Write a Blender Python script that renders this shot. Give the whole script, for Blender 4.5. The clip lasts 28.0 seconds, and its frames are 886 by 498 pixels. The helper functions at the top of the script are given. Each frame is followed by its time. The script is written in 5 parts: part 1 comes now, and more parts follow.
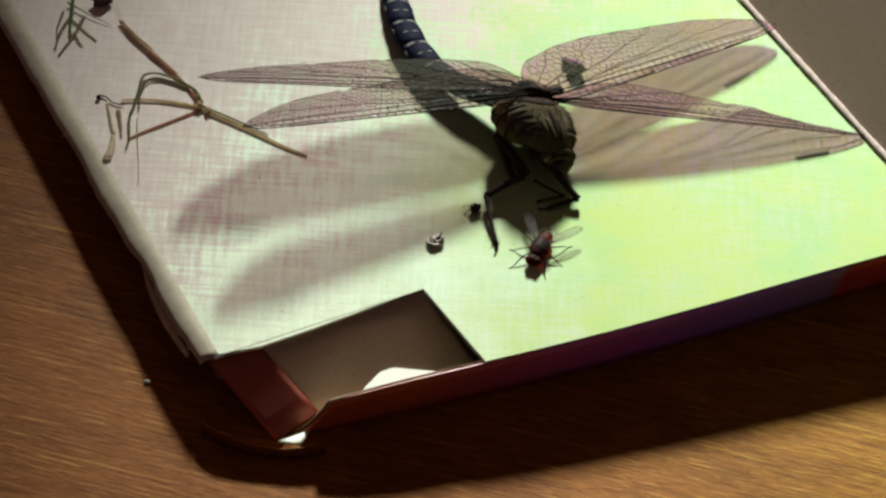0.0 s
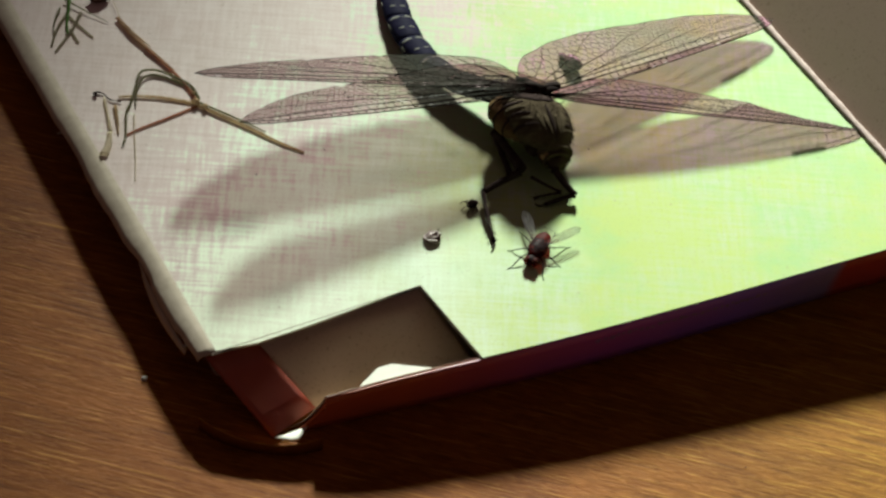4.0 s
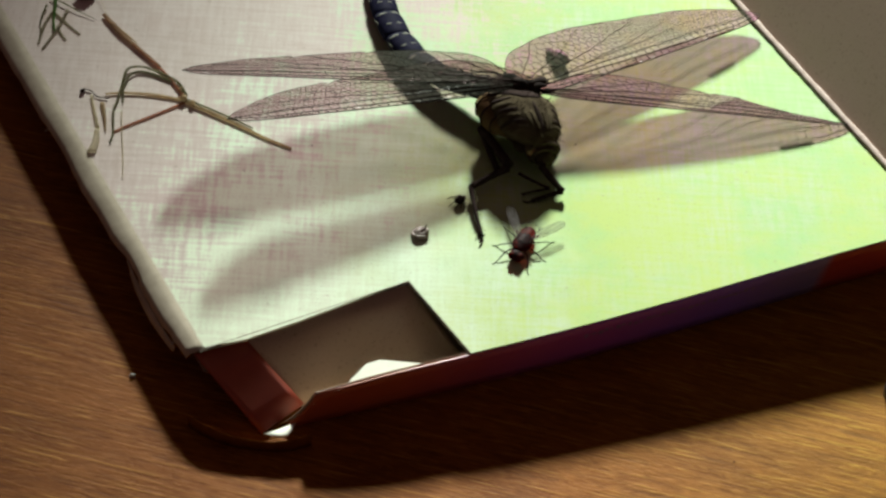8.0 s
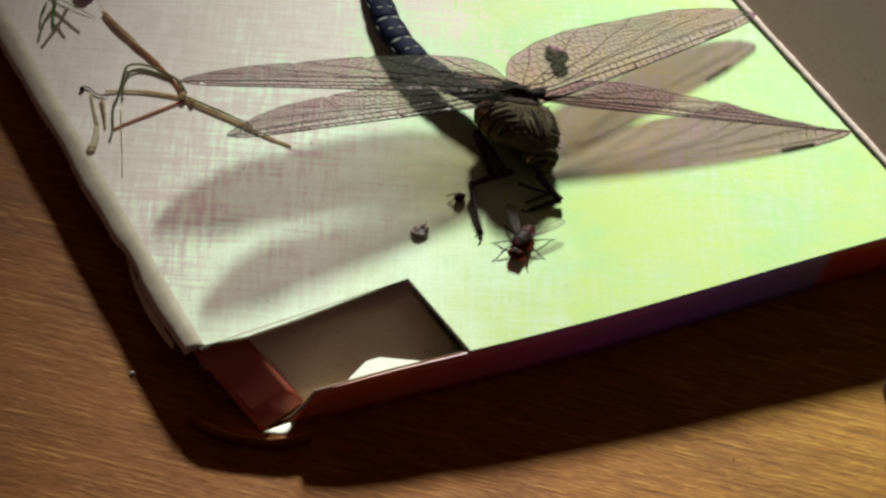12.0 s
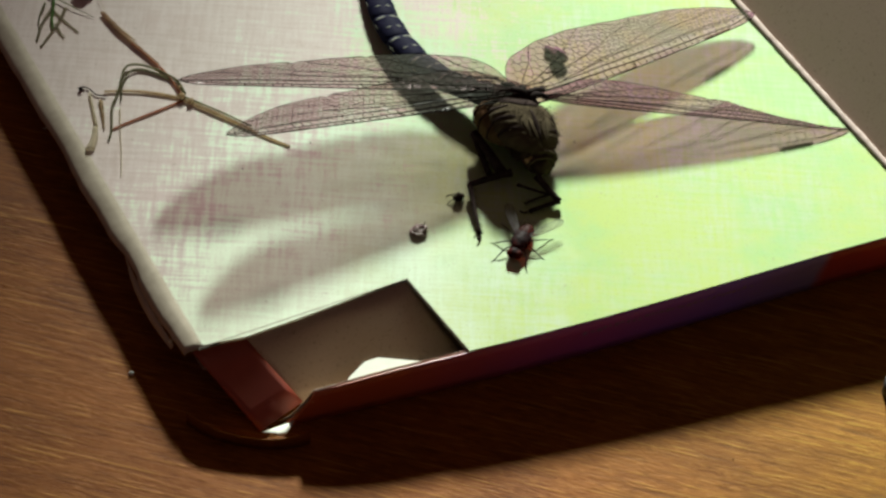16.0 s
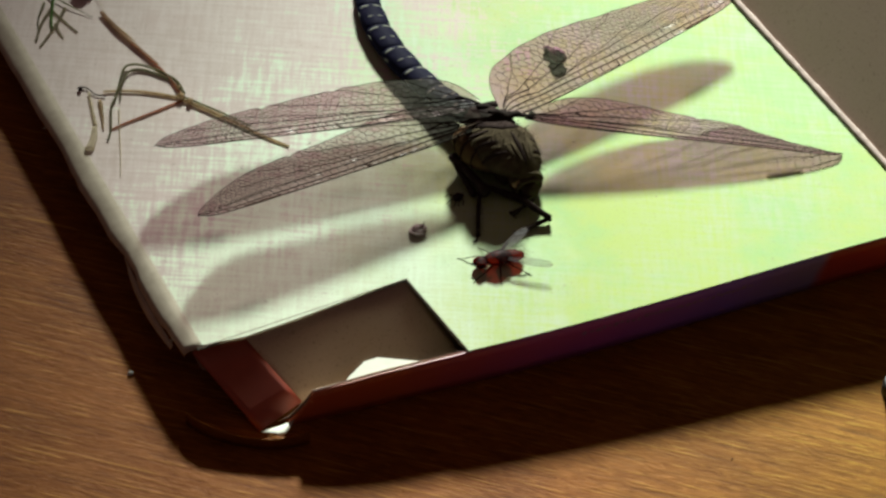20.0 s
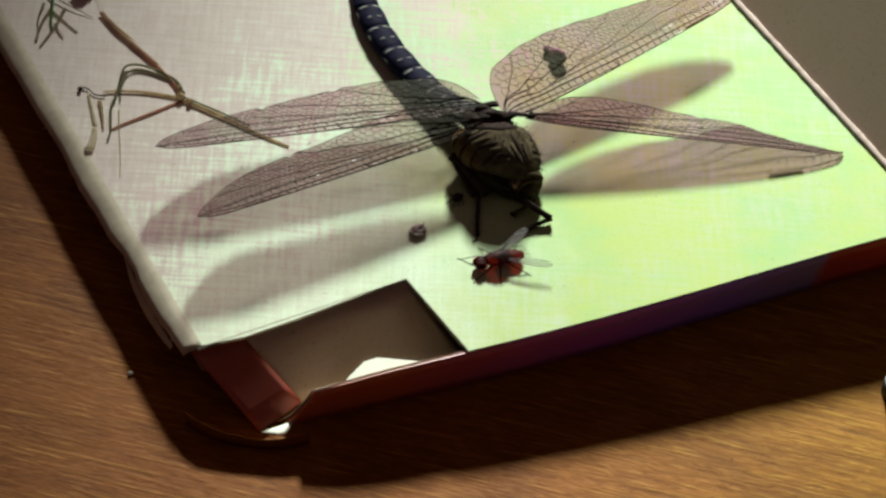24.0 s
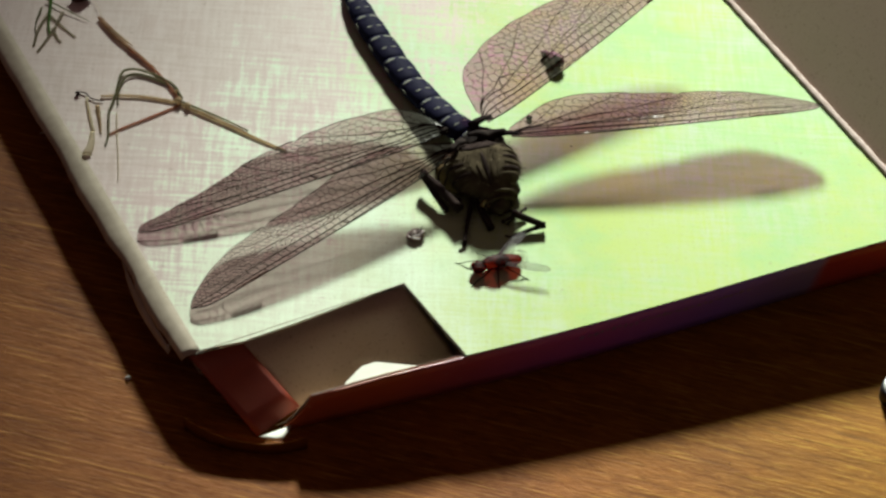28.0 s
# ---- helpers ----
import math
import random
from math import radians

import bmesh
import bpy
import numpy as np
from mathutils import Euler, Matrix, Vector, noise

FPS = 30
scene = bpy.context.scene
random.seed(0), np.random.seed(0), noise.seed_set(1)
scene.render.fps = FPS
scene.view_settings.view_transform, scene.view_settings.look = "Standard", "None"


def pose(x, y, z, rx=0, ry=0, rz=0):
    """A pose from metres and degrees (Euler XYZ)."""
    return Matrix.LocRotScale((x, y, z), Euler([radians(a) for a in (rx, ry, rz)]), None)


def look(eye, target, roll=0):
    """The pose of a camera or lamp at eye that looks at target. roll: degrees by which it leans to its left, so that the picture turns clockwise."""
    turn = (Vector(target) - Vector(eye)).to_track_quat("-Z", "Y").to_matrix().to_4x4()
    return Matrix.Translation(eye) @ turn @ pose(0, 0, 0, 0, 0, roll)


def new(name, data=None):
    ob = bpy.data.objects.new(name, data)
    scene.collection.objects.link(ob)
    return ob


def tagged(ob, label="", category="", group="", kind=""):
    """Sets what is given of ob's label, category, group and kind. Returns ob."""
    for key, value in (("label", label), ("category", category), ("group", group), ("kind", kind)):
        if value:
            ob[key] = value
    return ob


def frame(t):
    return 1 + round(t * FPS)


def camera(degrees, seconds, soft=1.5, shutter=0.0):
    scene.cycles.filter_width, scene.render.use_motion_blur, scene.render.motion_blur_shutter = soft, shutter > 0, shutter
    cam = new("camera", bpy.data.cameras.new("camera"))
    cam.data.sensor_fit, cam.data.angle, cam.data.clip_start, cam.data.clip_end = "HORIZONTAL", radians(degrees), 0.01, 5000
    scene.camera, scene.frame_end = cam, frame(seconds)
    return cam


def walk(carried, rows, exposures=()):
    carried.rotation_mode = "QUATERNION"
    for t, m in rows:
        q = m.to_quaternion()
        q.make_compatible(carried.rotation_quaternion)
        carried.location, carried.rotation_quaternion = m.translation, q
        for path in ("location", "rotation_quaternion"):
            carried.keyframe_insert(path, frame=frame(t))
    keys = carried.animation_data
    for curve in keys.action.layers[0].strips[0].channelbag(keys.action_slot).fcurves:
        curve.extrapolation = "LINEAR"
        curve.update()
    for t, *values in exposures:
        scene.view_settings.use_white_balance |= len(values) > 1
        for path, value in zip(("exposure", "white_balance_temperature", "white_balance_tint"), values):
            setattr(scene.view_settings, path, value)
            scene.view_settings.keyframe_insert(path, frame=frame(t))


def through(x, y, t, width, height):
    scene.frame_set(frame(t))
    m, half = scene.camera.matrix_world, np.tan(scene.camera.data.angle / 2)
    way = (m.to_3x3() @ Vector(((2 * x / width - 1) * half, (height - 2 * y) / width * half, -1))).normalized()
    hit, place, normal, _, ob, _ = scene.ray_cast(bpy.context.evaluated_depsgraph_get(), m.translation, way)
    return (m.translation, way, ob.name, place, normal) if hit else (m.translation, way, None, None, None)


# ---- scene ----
# ---- the camera: a phone on a long lens, a forearm's length from the carton, nudged now and then ----
cam = camera(18.94, 28.0, soft=2.7)
EYE, ROLL = (-0.10636, -0.22160, 0.25092), 7.25
walk(cam, [
    (0, look(EYE, (0.03879, 0.02413, 0.00612), ROLL)),
    (0.5, look(EYE, (0.03871, 0.02425, 0.00620), ROLL)),
    (1.5, look(EYE, (0.03865, 0.02428, 0.00619), ROLL)),
    (2, look(EYE, (0.03868, 0.02418, 0.00611), ROLL)),
    (2.5, look(EYE, (0.03882, 0.02420, 0.00621), ROLL)),
    (3, look(EYE, (0.03890, 0.02416, 0.00622), ROLL)),
    (3.5, look(EYE, (0.03874, 0.02399, 0.00595), ROLL)),
    (5.5, look(EYE, (0.04076, 0.02244, 0.00561), ROLL)),
    (6, look(EYE, (0.04054, 0.02246, 0.00550), ROLL)),
    (6.5, look(EYE, (0.04029, 0.02267, 0.00556), ROLL)),
    (7, look(EYE, (0.04041, 0.02253, 0.00548), ROLL)),
    (8, look(EYE, (0.04043, 0.02250, 0.00546), ROLL)),
    (9, look(EYE, (0.04049, 0.02240, 0.00540), ROLL)),
    (10, look(EYE, (0.04035, 0.02238, 0.00530), ROLL)),
    (11, look(EYE, (0.04032, 0.02230, 0.00520), ROLL)),
    (12.5, look(EYE, (0.04046, 0.02223, 0.00522), ROLL)),
    (14.5, look(EYE, (0.04055, 0.02221, 0.00525), ROLL)),
    (17, look(EYE, (0.04054, 0.02219, 0.00523), ROLL)),
    (19, look(EYE, (0.04059, 0.02217, 0.00523), ROLL)),
    (21, look(EYE, (0.04065, 0.02214, 0.00524), ROLL)),
    (26, look(EYE, (0.04066, 0.02216, 0.00526), ROLL)),
    (27.1, look(EYE, (0.04066, 0.02216, 0.00526), ROLL)),
    (27.5, look(EYE, (0.04107, 0.02233, 0.00568), ROLL)),
    (28, look(EYE, (0.04107, 0.02240, 0.00575), ROLL)),
])

# ---- light: one table lamp behind and to the right, in a dim room ----
MM = 0.001
CARD_Z = 7.7  # height of the carton's top over the table, in millimetres

room = bpy.data.worlds.new("dim_room")
scene.world = room
room.use_nodes = True
room.node_tree.nodes["Background"].inputs["Color"].default_value = (1.0, 0.60, 0.56, 1)
room.node_tree.nodes["Background"].inputs["Strength"].default_value = 0.061

bulb = bpy.data.lights.new("reading_lamp", "SPOT")
bulb.energy, bulb.color, bulb.shadow_soft_size = 127.0, (0.945, 1.0, 0.885), 0.047
bulb.spot_size, bulb.spot_blend = radians(19.6), 1.0
lamp = new("reading_lamp", bulb)
lamp.matrix_world = look((0.428, 0.710, 0.358), (0.083, -0.038, 0.0077))
scene.view_settings.exposure = 0.0


# ---- materials ----
class Nodes:
    """A thin wrapper to write node materials in short lines."""

    def __init__(self, name):
        self.mat = bpy.data.materials.new(name)
        self.mat.use_nodes = True
        self.tree = self.mat.node_tree
        self.tree.nodes.clear()
        self.coord = self.add("ShaderNodeTexCoord").outputs["Object"]

    def add(self, kind, **values):
        node = self.tree.nodes.new(kind)
        for key, value in values.items():
            setattr(node, key, value)
        return node

    def put(self, value, socket):
        if isinstance(value, bpy.types.NodeSocket):
            self.tree.links.new(value, socket)
        elif value is not None:
            if isinstance(value, tuple) and len(value) == 3 and socket.type == "RGBA":
                value = (*value, 1)
            socket.default_value = value

    def mapped(self, scale=(1, 1, 1), turn=(0, 0, 0), move=(0, 0, 0), source=None):
        node = self.add("ShaderNodeMapping")
        self.put(source or self.coord, node.inputs["Vector"])
        node.inputs["Scale"].default_value = scale
        node.inputs["Rotation"].default_value = turn
        node.inputs["Location"].default_value = move
        return node.outputs[0]

    def noise(self, scale, detail=3.0, rough=0.55, source=None, warp=0.0):
        node = self.add("ShaderNodeTexNoise")
        self.put(source or self.coord, node.inputs["Vector"])
        node.inputs["Scale"].default_value = scale
        node.inputs["Detail"].default_value = detail
        node.inputs["Roughness"].default_value = rough
        node.inputs["Distortion"].default_value = warp
        return node.outputs["Fac"]

    def ramp(self, fac, stops):
        node = self.add("ShaderNodeValToRGB")
        self.put(fac, node.inputs[0])
        ramp = node.color_ramp
        while len(ramp.elements) < len(stops):
            ramp.elements.new(0.5)
        for element, (at, colour) in zip(ramp.elements, stops):
            element.position = at
            element.color = (*colour, 1) if isinstance(colour, tuple) else (colour, colour, colour, 1)
        return node.outputs[0]

    def mix(self, fac, a, b, blend="MIX"):
        node = self.add("ShaderNodeMix", data_type="RGBA", blend_type=blend)
        self.put(fac, node.inputs[0])
        self.put(a, node.inputs[6])
        self.put(b, node.inputs[7])
        return node.outputs[2]

    def math(self, operation, a, b=0.0, c=0.0):
        node = self.add("ShaderNodeMath", operation=operation)
        for value, socket in zip((a, b, c), node.inputs):
            self.put(value, socket)
        return node.outputs[0]

    def along(self, direction, source=None):
        node = self.add("ShaderNodeVectorMath", operation="DOT_PRODUCT")
        self.put(source or self.coord, node.inputs[0])
        node.inputs[1].default_value = direction
        return node.outputs["Value"]

    def bump(self, height, strength=0.3, distance=0.0001):
        node = self.add("ShaderNodeBump")
        self.put(height, node.inputs["Height"])
        node.inputs["Strength"].default_value = strength
        node.inputs["Distance"].default_value = distance
        return node.outputs[0]

    def surface(self, colour, rough=0.6, normal=None, **more):
        node = self.add("ShaderNodeBsdfPrincipled")
        self.put(colour, node.inputs["Base Color"])
        self.put(rough, node.inputs["Roughness"])
        self.put(normal, node.inputs["Normal"])
        for key, value in more.items():
            self.put(value, node.inputs[key.replace("_", " ")])
        return node.outputs[0]

    def done(self, shader):
        out = self.add("ShaderNodeOutputMaterial")
        self.put(shader, out.inputs["Surface"])
        return self.mat


def wood_material():
    n = Nodes("oiled_wood")
    turned = n.mapped(turn=(0, 0, radians(38)))
    grain = n.noise(1.0, 6, 0.66, n.mapped((300, 1500, 300), source=turned), 1.2)
    pores = n.noise(1.0, 3, 0.6, n.mapped((240, 3900, 240), source=turned))
    broad = n.noise(1.0, 3, 0.5, n.mapped((12, 55, 12), source=turned), 1.2)
    flame = n.noise(1.0, 4, 0.6, n.mapped((26, 46, 26), source=turned), 1.0)
    colour = n.ramp(grain, [(0.28, (0.105, 0.029, 0.0040)), (0.5, (0.228, 0.071, 0.0070)), (0.72, (0.375, 0.140, 0.017))])
    colour = n.mix(n.math("MULTIPLY", broad, 0.75), colour, (0.142, 0.042, 0.0055))
    colour = n.mix(n.ramp(pores, [(0.28, 0.55), (0.42, 0.0)]), colour, (0.045, 0.014, 0.004))
    colour = n.mix(n.ramp(flame, [(0.42, 0.0), (0.70, 0.50)]), colour, (0.29, 0.096, 0.016))
    colour = n.mix(n.ramp(flame, [(0.30, 0.42), (0.46, 0.0)]), colour, (0.085, 0.026, 0.004))
    lines = n.noise(1.0, 2, 0.5, n.mapped((120, 2500, 120), source=turned), 0.5)
    colour = n.mix(n.ramp(lines, [(0.58, 0.0), (0.70, 0.36)]), colour, (0.56, 0.285, 0.050))
    colour = n.mix(n.ramp(lines, [(0.30, 0.50), (0.44, 0.0)]), colour, (0.075, 0.024, 0.004))
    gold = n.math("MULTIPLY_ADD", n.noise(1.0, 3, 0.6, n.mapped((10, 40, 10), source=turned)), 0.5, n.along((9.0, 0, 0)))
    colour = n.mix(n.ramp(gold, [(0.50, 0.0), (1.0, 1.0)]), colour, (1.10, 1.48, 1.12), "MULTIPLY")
    rough = n.ramp(grain, [(0.2, 0.75), (0.8, 0.55)])
    return n.done(n.surface(colour, rough, n.bump(n.math("ADD", grain, n.math("MULTIPLY", lines, 0.6)), 0.4, 0.0003), Specular_IOR_Level=0.06))


def weave(n):
    """Thread-like streaks of tone, turned to lie level and upright in the camera's view."""
    across = n.along((0.892, -0.441, 0))
    along = n.along((0.42, 0.90, 0))
    node = n.add("ShaderNodeCombineXYZ")
    n.put(across, node.inputs[0])
    n.put(along, node.inputs[1])
    threads_a = n.noise(1.0, 3, 0.6, n.mapped((105, 1300, 1), source=node.outputs[0]))
    threads_b = n.noise(1.0, 3, 0.6, n.mapped((1180, 115, 1), source=node.outputs[0]))
    return threads_a, threads_b


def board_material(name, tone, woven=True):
    """Grey-beige chipboard with flecks; woven tops get lamp glare painted in yellow-green, broken by threads."""
    n = Nodes(name)
    fleck = n.noise(2600, 2, 0.6)
    spots = n.noise(900, 2, 0.5)
    cloud = n.noise(45, 4, 0.6)
    colour = n.mix(n.ramp(cloud, [(0.3, 0.0), (0.7, 1.0)]), tone, tuple(c * k for c, k in zip(tone, (0.93, 0.95, 0.90))))
    if woven:
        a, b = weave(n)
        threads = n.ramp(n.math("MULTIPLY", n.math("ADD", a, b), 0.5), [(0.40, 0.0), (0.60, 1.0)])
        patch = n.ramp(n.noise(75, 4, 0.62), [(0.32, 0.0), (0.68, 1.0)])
        # painted glare: full near and right, thinning to dim pink at the far left
        glare_reach = n.math("ADD", n.along((10.0, -17.0, 0)), 1.12)
        glare_reach = n.math("MULTIPLY_ADD", n.math("SUBTRACT", threads, 0.5), 0.46, glare_reach)
        glare_reach = n.math("MULTIPLY_ADD", n.math("SUBTRACT", patch, 0.5), 0.55, glare_reach)
        glare_cover = n.ramp(glare_reach, [(0.36, 0.0), (0.74, 1.0)])
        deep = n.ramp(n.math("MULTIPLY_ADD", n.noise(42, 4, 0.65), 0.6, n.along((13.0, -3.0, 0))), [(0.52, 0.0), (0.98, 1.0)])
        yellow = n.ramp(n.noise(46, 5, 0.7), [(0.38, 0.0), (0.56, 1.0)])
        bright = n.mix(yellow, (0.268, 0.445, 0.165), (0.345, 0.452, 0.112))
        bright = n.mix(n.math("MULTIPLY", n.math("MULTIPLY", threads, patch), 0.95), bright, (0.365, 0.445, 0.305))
        # tones darken towards +x to even out the lamp's falloff in paint
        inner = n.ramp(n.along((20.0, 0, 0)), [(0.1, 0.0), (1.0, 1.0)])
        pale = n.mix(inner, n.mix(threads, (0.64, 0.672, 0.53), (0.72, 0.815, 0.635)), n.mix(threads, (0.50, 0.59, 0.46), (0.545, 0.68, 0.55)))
        glare_tint = n.mix(deep, pale, bright)
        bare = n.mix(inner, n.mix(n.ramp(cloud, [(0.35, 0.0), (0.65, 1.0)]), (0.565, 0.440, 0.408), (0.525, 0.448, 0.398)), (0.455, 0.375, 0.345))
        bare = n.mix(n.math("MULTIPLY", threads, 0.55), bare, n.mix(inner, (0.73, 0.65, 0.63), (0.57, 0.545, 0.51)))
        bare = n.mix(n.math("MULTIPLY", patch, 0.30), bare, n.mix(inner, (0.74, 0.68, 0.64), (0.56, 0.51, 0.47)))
        colour = n.mix(glare_cover, bare, glare_tint)
    colour = n.mix(n.ramp(fleck, [(0.60, 0.0), (0.72, 0.30 if woven else 0.55)]), colour, (0.17, 0.12, 0.08))
    colour = n.mix(n.ramp(spots, [(0.70, 0.0), (0.78, 0.4 if woven else 0.6)]), colour, (0.22, 0.15, 0.09))
    return n.done(n.surface(colour, 0.85, n.bump(n.noise(1800, 4, 0.6), 0.25, 0.00006)))


def plain_material(name, low, high, scale=600, rough=0.6, bump=0.2, metal=0.0, **more):
    n = Nodes(name)
    fac = n.ramp(n.noise(scale, 4, 0.6), [(0.3, 0.0), (0.7, 1.0)])
    return n.done(n.surface(n.mix(fac, low, high), rough, n.bump(n.noise(scale * 3, 3), bump, 0.00008), Metallic=metal, **more))


def thin_material(name, low, high, scale=900, through=0.6, gloss=0.0, rough=0.6, clear=0.28):
    """Dry plant or paper fibre that lets some light through."""
    n = Nodes(name)
    colour = n.mix(n.ramp(n.noise(scale, 4, 0.6), [(0.3, 0.0), (0.7, 1.0)]), low, high)
    glow = n.add("ShaderNodeBsdfTranslucent")
    n.put(colour, glow.inputs[0])
    both = n.add("ShaderNodeMixShader")
    both.inputs[0].default_value = through
    n.put(n.surface(colour, rough, n.bump(n.noise(scale * 2, 2), 0.5, 0.0001), Specular_IOR_Level=gloss), both.inputs[1])
    n.put(glow.outputs[0], both.inputs[2])
    window = n.add("ShaderNodeBsdfTransparent")
    n.put(n.mix(0.5, colour, (1, 1, 1)), window.inputs[0])
    seen = n.add("ShaderNodeMixShader")
    seen.inputs[0].default_value = clear
    n.put(both.outputs[0], seen.inputs[1])
    n.put(window.outputs[0], seen.inputs[2])
    return n.done(seen.outputs[0])


def red_shadow_skin(name, low, high, tint, solid):
    """Fly's skin, given a red see-through tint so that its shadow falls red."""
    n = Nodes(name)
    colour = n.mix(n.ramp(n.noise(1300, 4, 0.6), [(0.3, 0.0), (0.7, 1.0)]), low, high)
    clear = n.add("ShaderNodeBsdfTransparent")
    clear.inputs[0].default_value = (*tint, 1)
    both = n.add("ShaderNodeMixShader")
    both.inputs[0].default_value = solid
    n.put(clear.outputs[0], both.inputs[1])
    n.put(n.surface(colour, 0.5, n.bump(n.noise(2600, 2), 0.5, 0.0001), Specular_IOR_Level=0.02), both.inputs[2])
    return n.done(both.outputs[0])


def print_material():
    """The printed front of the carton: warm red, running into violet and slate, then red again."""
    n = Nodes("printed_card")
    x = n.along((1000 / 120, 0, 0))
    wob = n.noise(70, 3)
    at = n.math("ADD", x, n.math("MULTIPLY", n.math("SUBTRACT", wob, 0.5), 0.05))
    colour = n.ramp(at, [(0.02, (0.30, 0.060, 0.022)), (0.20, (0.40, 0.095, 0.035)), (0.29, (0.38, 0.085, 0.16)),
                         (0.45, (0.38, 0.10, 0.52)), (0.62, (0.24, 0.15, 0.78)), (0.75, (0.22, 0.21, 0.50)),
                         (0.765, (0.36, 0.05, 0.05)), (0.95, (0.36, 0.05, 0.05))])
    scuff = n.ramp(n.noise(900, 4, 0.7), [(0.66, 0.0), (0.74, 0.7)])
    return n.done(n.surface(n.mix(scuff, colour, (0.55, 0.45, 0.4)), 0.42, n.bump(n.noise(700, 3), 0.15, 0.0001)))


def membrane_material(name, low, high, film):
    """Insect wing: mostly clear, tinted to set its shadow's colour, with a glassy leading strip."""
    n = Nodes(name)
    clear = n.add("ShaderNodeBsdfTransparent")
    n.put(n.mix(n.noise(500, 2), low, high), clear.inputs[0])
    gloss = n.math("MULTIPLY_ADD", n.ramp(n.math("ADD", n.along((0, 125, 0)), 0.5), [(0.18, 0.0), (0.40, 1.0)]), 0.030, 0.002)
    gloss = n.math("MULTIPLY", gloss, n.ramp(n.noise(160, 2), [(0.50, 0.12), (0.66, 1.0)]))
    skin = n.surface(film, 0.20, n.bump(n.noise(430, 2), 0.6, 0.0006), Specular_IOR_Level=gloss)
    both = n.add("ShaderNodeMixShader")
    both.inputs[0].default_value = 0.22
    n.put(clear.outputs[0], both.inputs[1])
    n.put(skin, both.inputs[2])
    return n.done(both.outputs[0])


def clear_wing_material():
    n = Nodes("fly_wing_film")
    clear = n.add("ShaderNodeBsdfTransparent")
    clear.inputs[0].default_value = (0.86, 0.86, 0.86, 1)
    film = n.surface((0.22, 0.21, 0.21), 0.35, Specular_IOR_Level=0.05)
    both = n.add("ShaderNodeMixShader")
    n.put(n.ramp(n.noise(2500, 3), [(0.3, 0.06), (0.7, 0.26)]), both.inputs[0])
    n.put(clear.outputs[0], both.inputs[1])
    n.put(film, both.inputs[2])
    return n.done(both.outputs[0])


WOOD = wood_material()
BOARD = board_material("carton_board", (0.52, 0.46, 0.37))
BARE_BOARD = board_material("bare_board", (0.41, 0.31, 0.232), woven=False)
INNER_BOARD = board_material("inner_board", (0.44, 0.33, 0.24), woven=False)
PRINT = print_material()
RED_PRINT = plain_material("red_print", (0.20, 0.022, 0.012), (0.29, 0.050, 0.018), 120, 0.45)
INK = plain_material("pale_blue_ink", (0.14, 0.12, 0.40), (0.30, 0.26, 0.58), 900, 0.5)
TORN = plain_material("torn_paper", (0.36, 0.31, 0.235), (0.47, 0.41, 0.32), 350, 0.9, 0.5)
CREASE = plain_material("crease_paper", (0.30, 0.22, 0.195), (0.45, 0.355, 0.325), 700, 0.9, 0.5)
WHITE_PAPER = plain_material("white_paper", (0.60, 0.62, 0.54), (0.70, 0.72, 0.63), 500, 0.8)
# toned so the added shadow rim blends into the shaded table
BLOCKER_CARD = plain_material("shadow_blocker_card", (0.12, 0.042, 0.007), (0.18, 0.063, 0.011), 500, 0.9, Specular_IOR_Level=0.0)
# left and right films differ only to give each side's wing shadow its colour
SMOKY_FILM = membrane_material("smoky_wing_membrane", (0.74, 0.57, 0.605), (0.79, 0.605, 0.645), (0.13, 0.135, 0.11))
MAUVE_SHADOW_FILM = membrane_material("mauve_shadow_membrane", (0.81, 0.465, 0.69), (0.85, 0.495, 0.73), (0.19, 0.205, 0.15))
VEIN = plain_material("wing_vein", (0.010, 0.006, 0.005), (0.030, 0.015, 0.010), 2000, 0.5, Specular_IOR_Level=0.0)
STIGMA = plain_material("wing_stigma", (0.035, 0.018, 0.012), (0.06, 0.03, 0.02), 2000, 0.8, Specular_IOR_Level=0.0)
CHITIN = plain_material("brown_chitin", (0.042, 0.033, 0.022), (0.092, 0.074, 0.048), 500, 0.55, 0.6, Specular_IOR_Level=0.0)
CHITIN_DARK = plain_material("dark_chitin", (0.018, 0.013, 0.013), (0.046, 0.034, 0.030), 900, 0.7, 0.4, Specular_IOR_Level=0.0)
STRIPE = plain_material("olive_stripe", (0.050, 0.041, 0.027), (0.076, 0.062, 0.040), 900, 0.6, Specular_IOR_Level=0.0)
FLANK = plain_material("ochre_flank", (0.070, 0.048, 0.024), (0.125, 0.086, 0.042), 700, 0.6, 0.6, Specular_IOR_Level=0.0)
BLUE_CHITIN = plain_material("blue_black_chitin", (0.005, 0.006, 0.018), (0.014, 0.013, 0.031), 700, 0.6, 0.5, Specular_IOR_Level=0.006)
VELVET = plain_material("black_velvet", (0.010, 0.009, 0.010), (0.034, 0.027, 0.024), 700, 0.9, 0.4, Specular_IOR_Level=0.0)
PALE_SPOT = plain_material("pale_spot", (0.11, 0.12, 0.11), (0.22, 0.22, 0.18), 1500, 0.7, Specular_IOR_Level=0.03)
AMBER = plain_material("amber_flake", (0.36, 0.27, 0.10), (0.52, 0.42, 0.20), 2000, 0.45)
HAIR = plain_material("body_hair", (0.03, 0.024, 0.014), (0.06, 0.048, 0.028), 2000, 0.7, Specular_IOR_Level=0.0)
FLY_BODY = red_shadow_skin("fly_body", (0.008, 0.005, 0.006), (0.034, 0.022, 0.022), (0.80, 0.17, 0.12), 0.60)
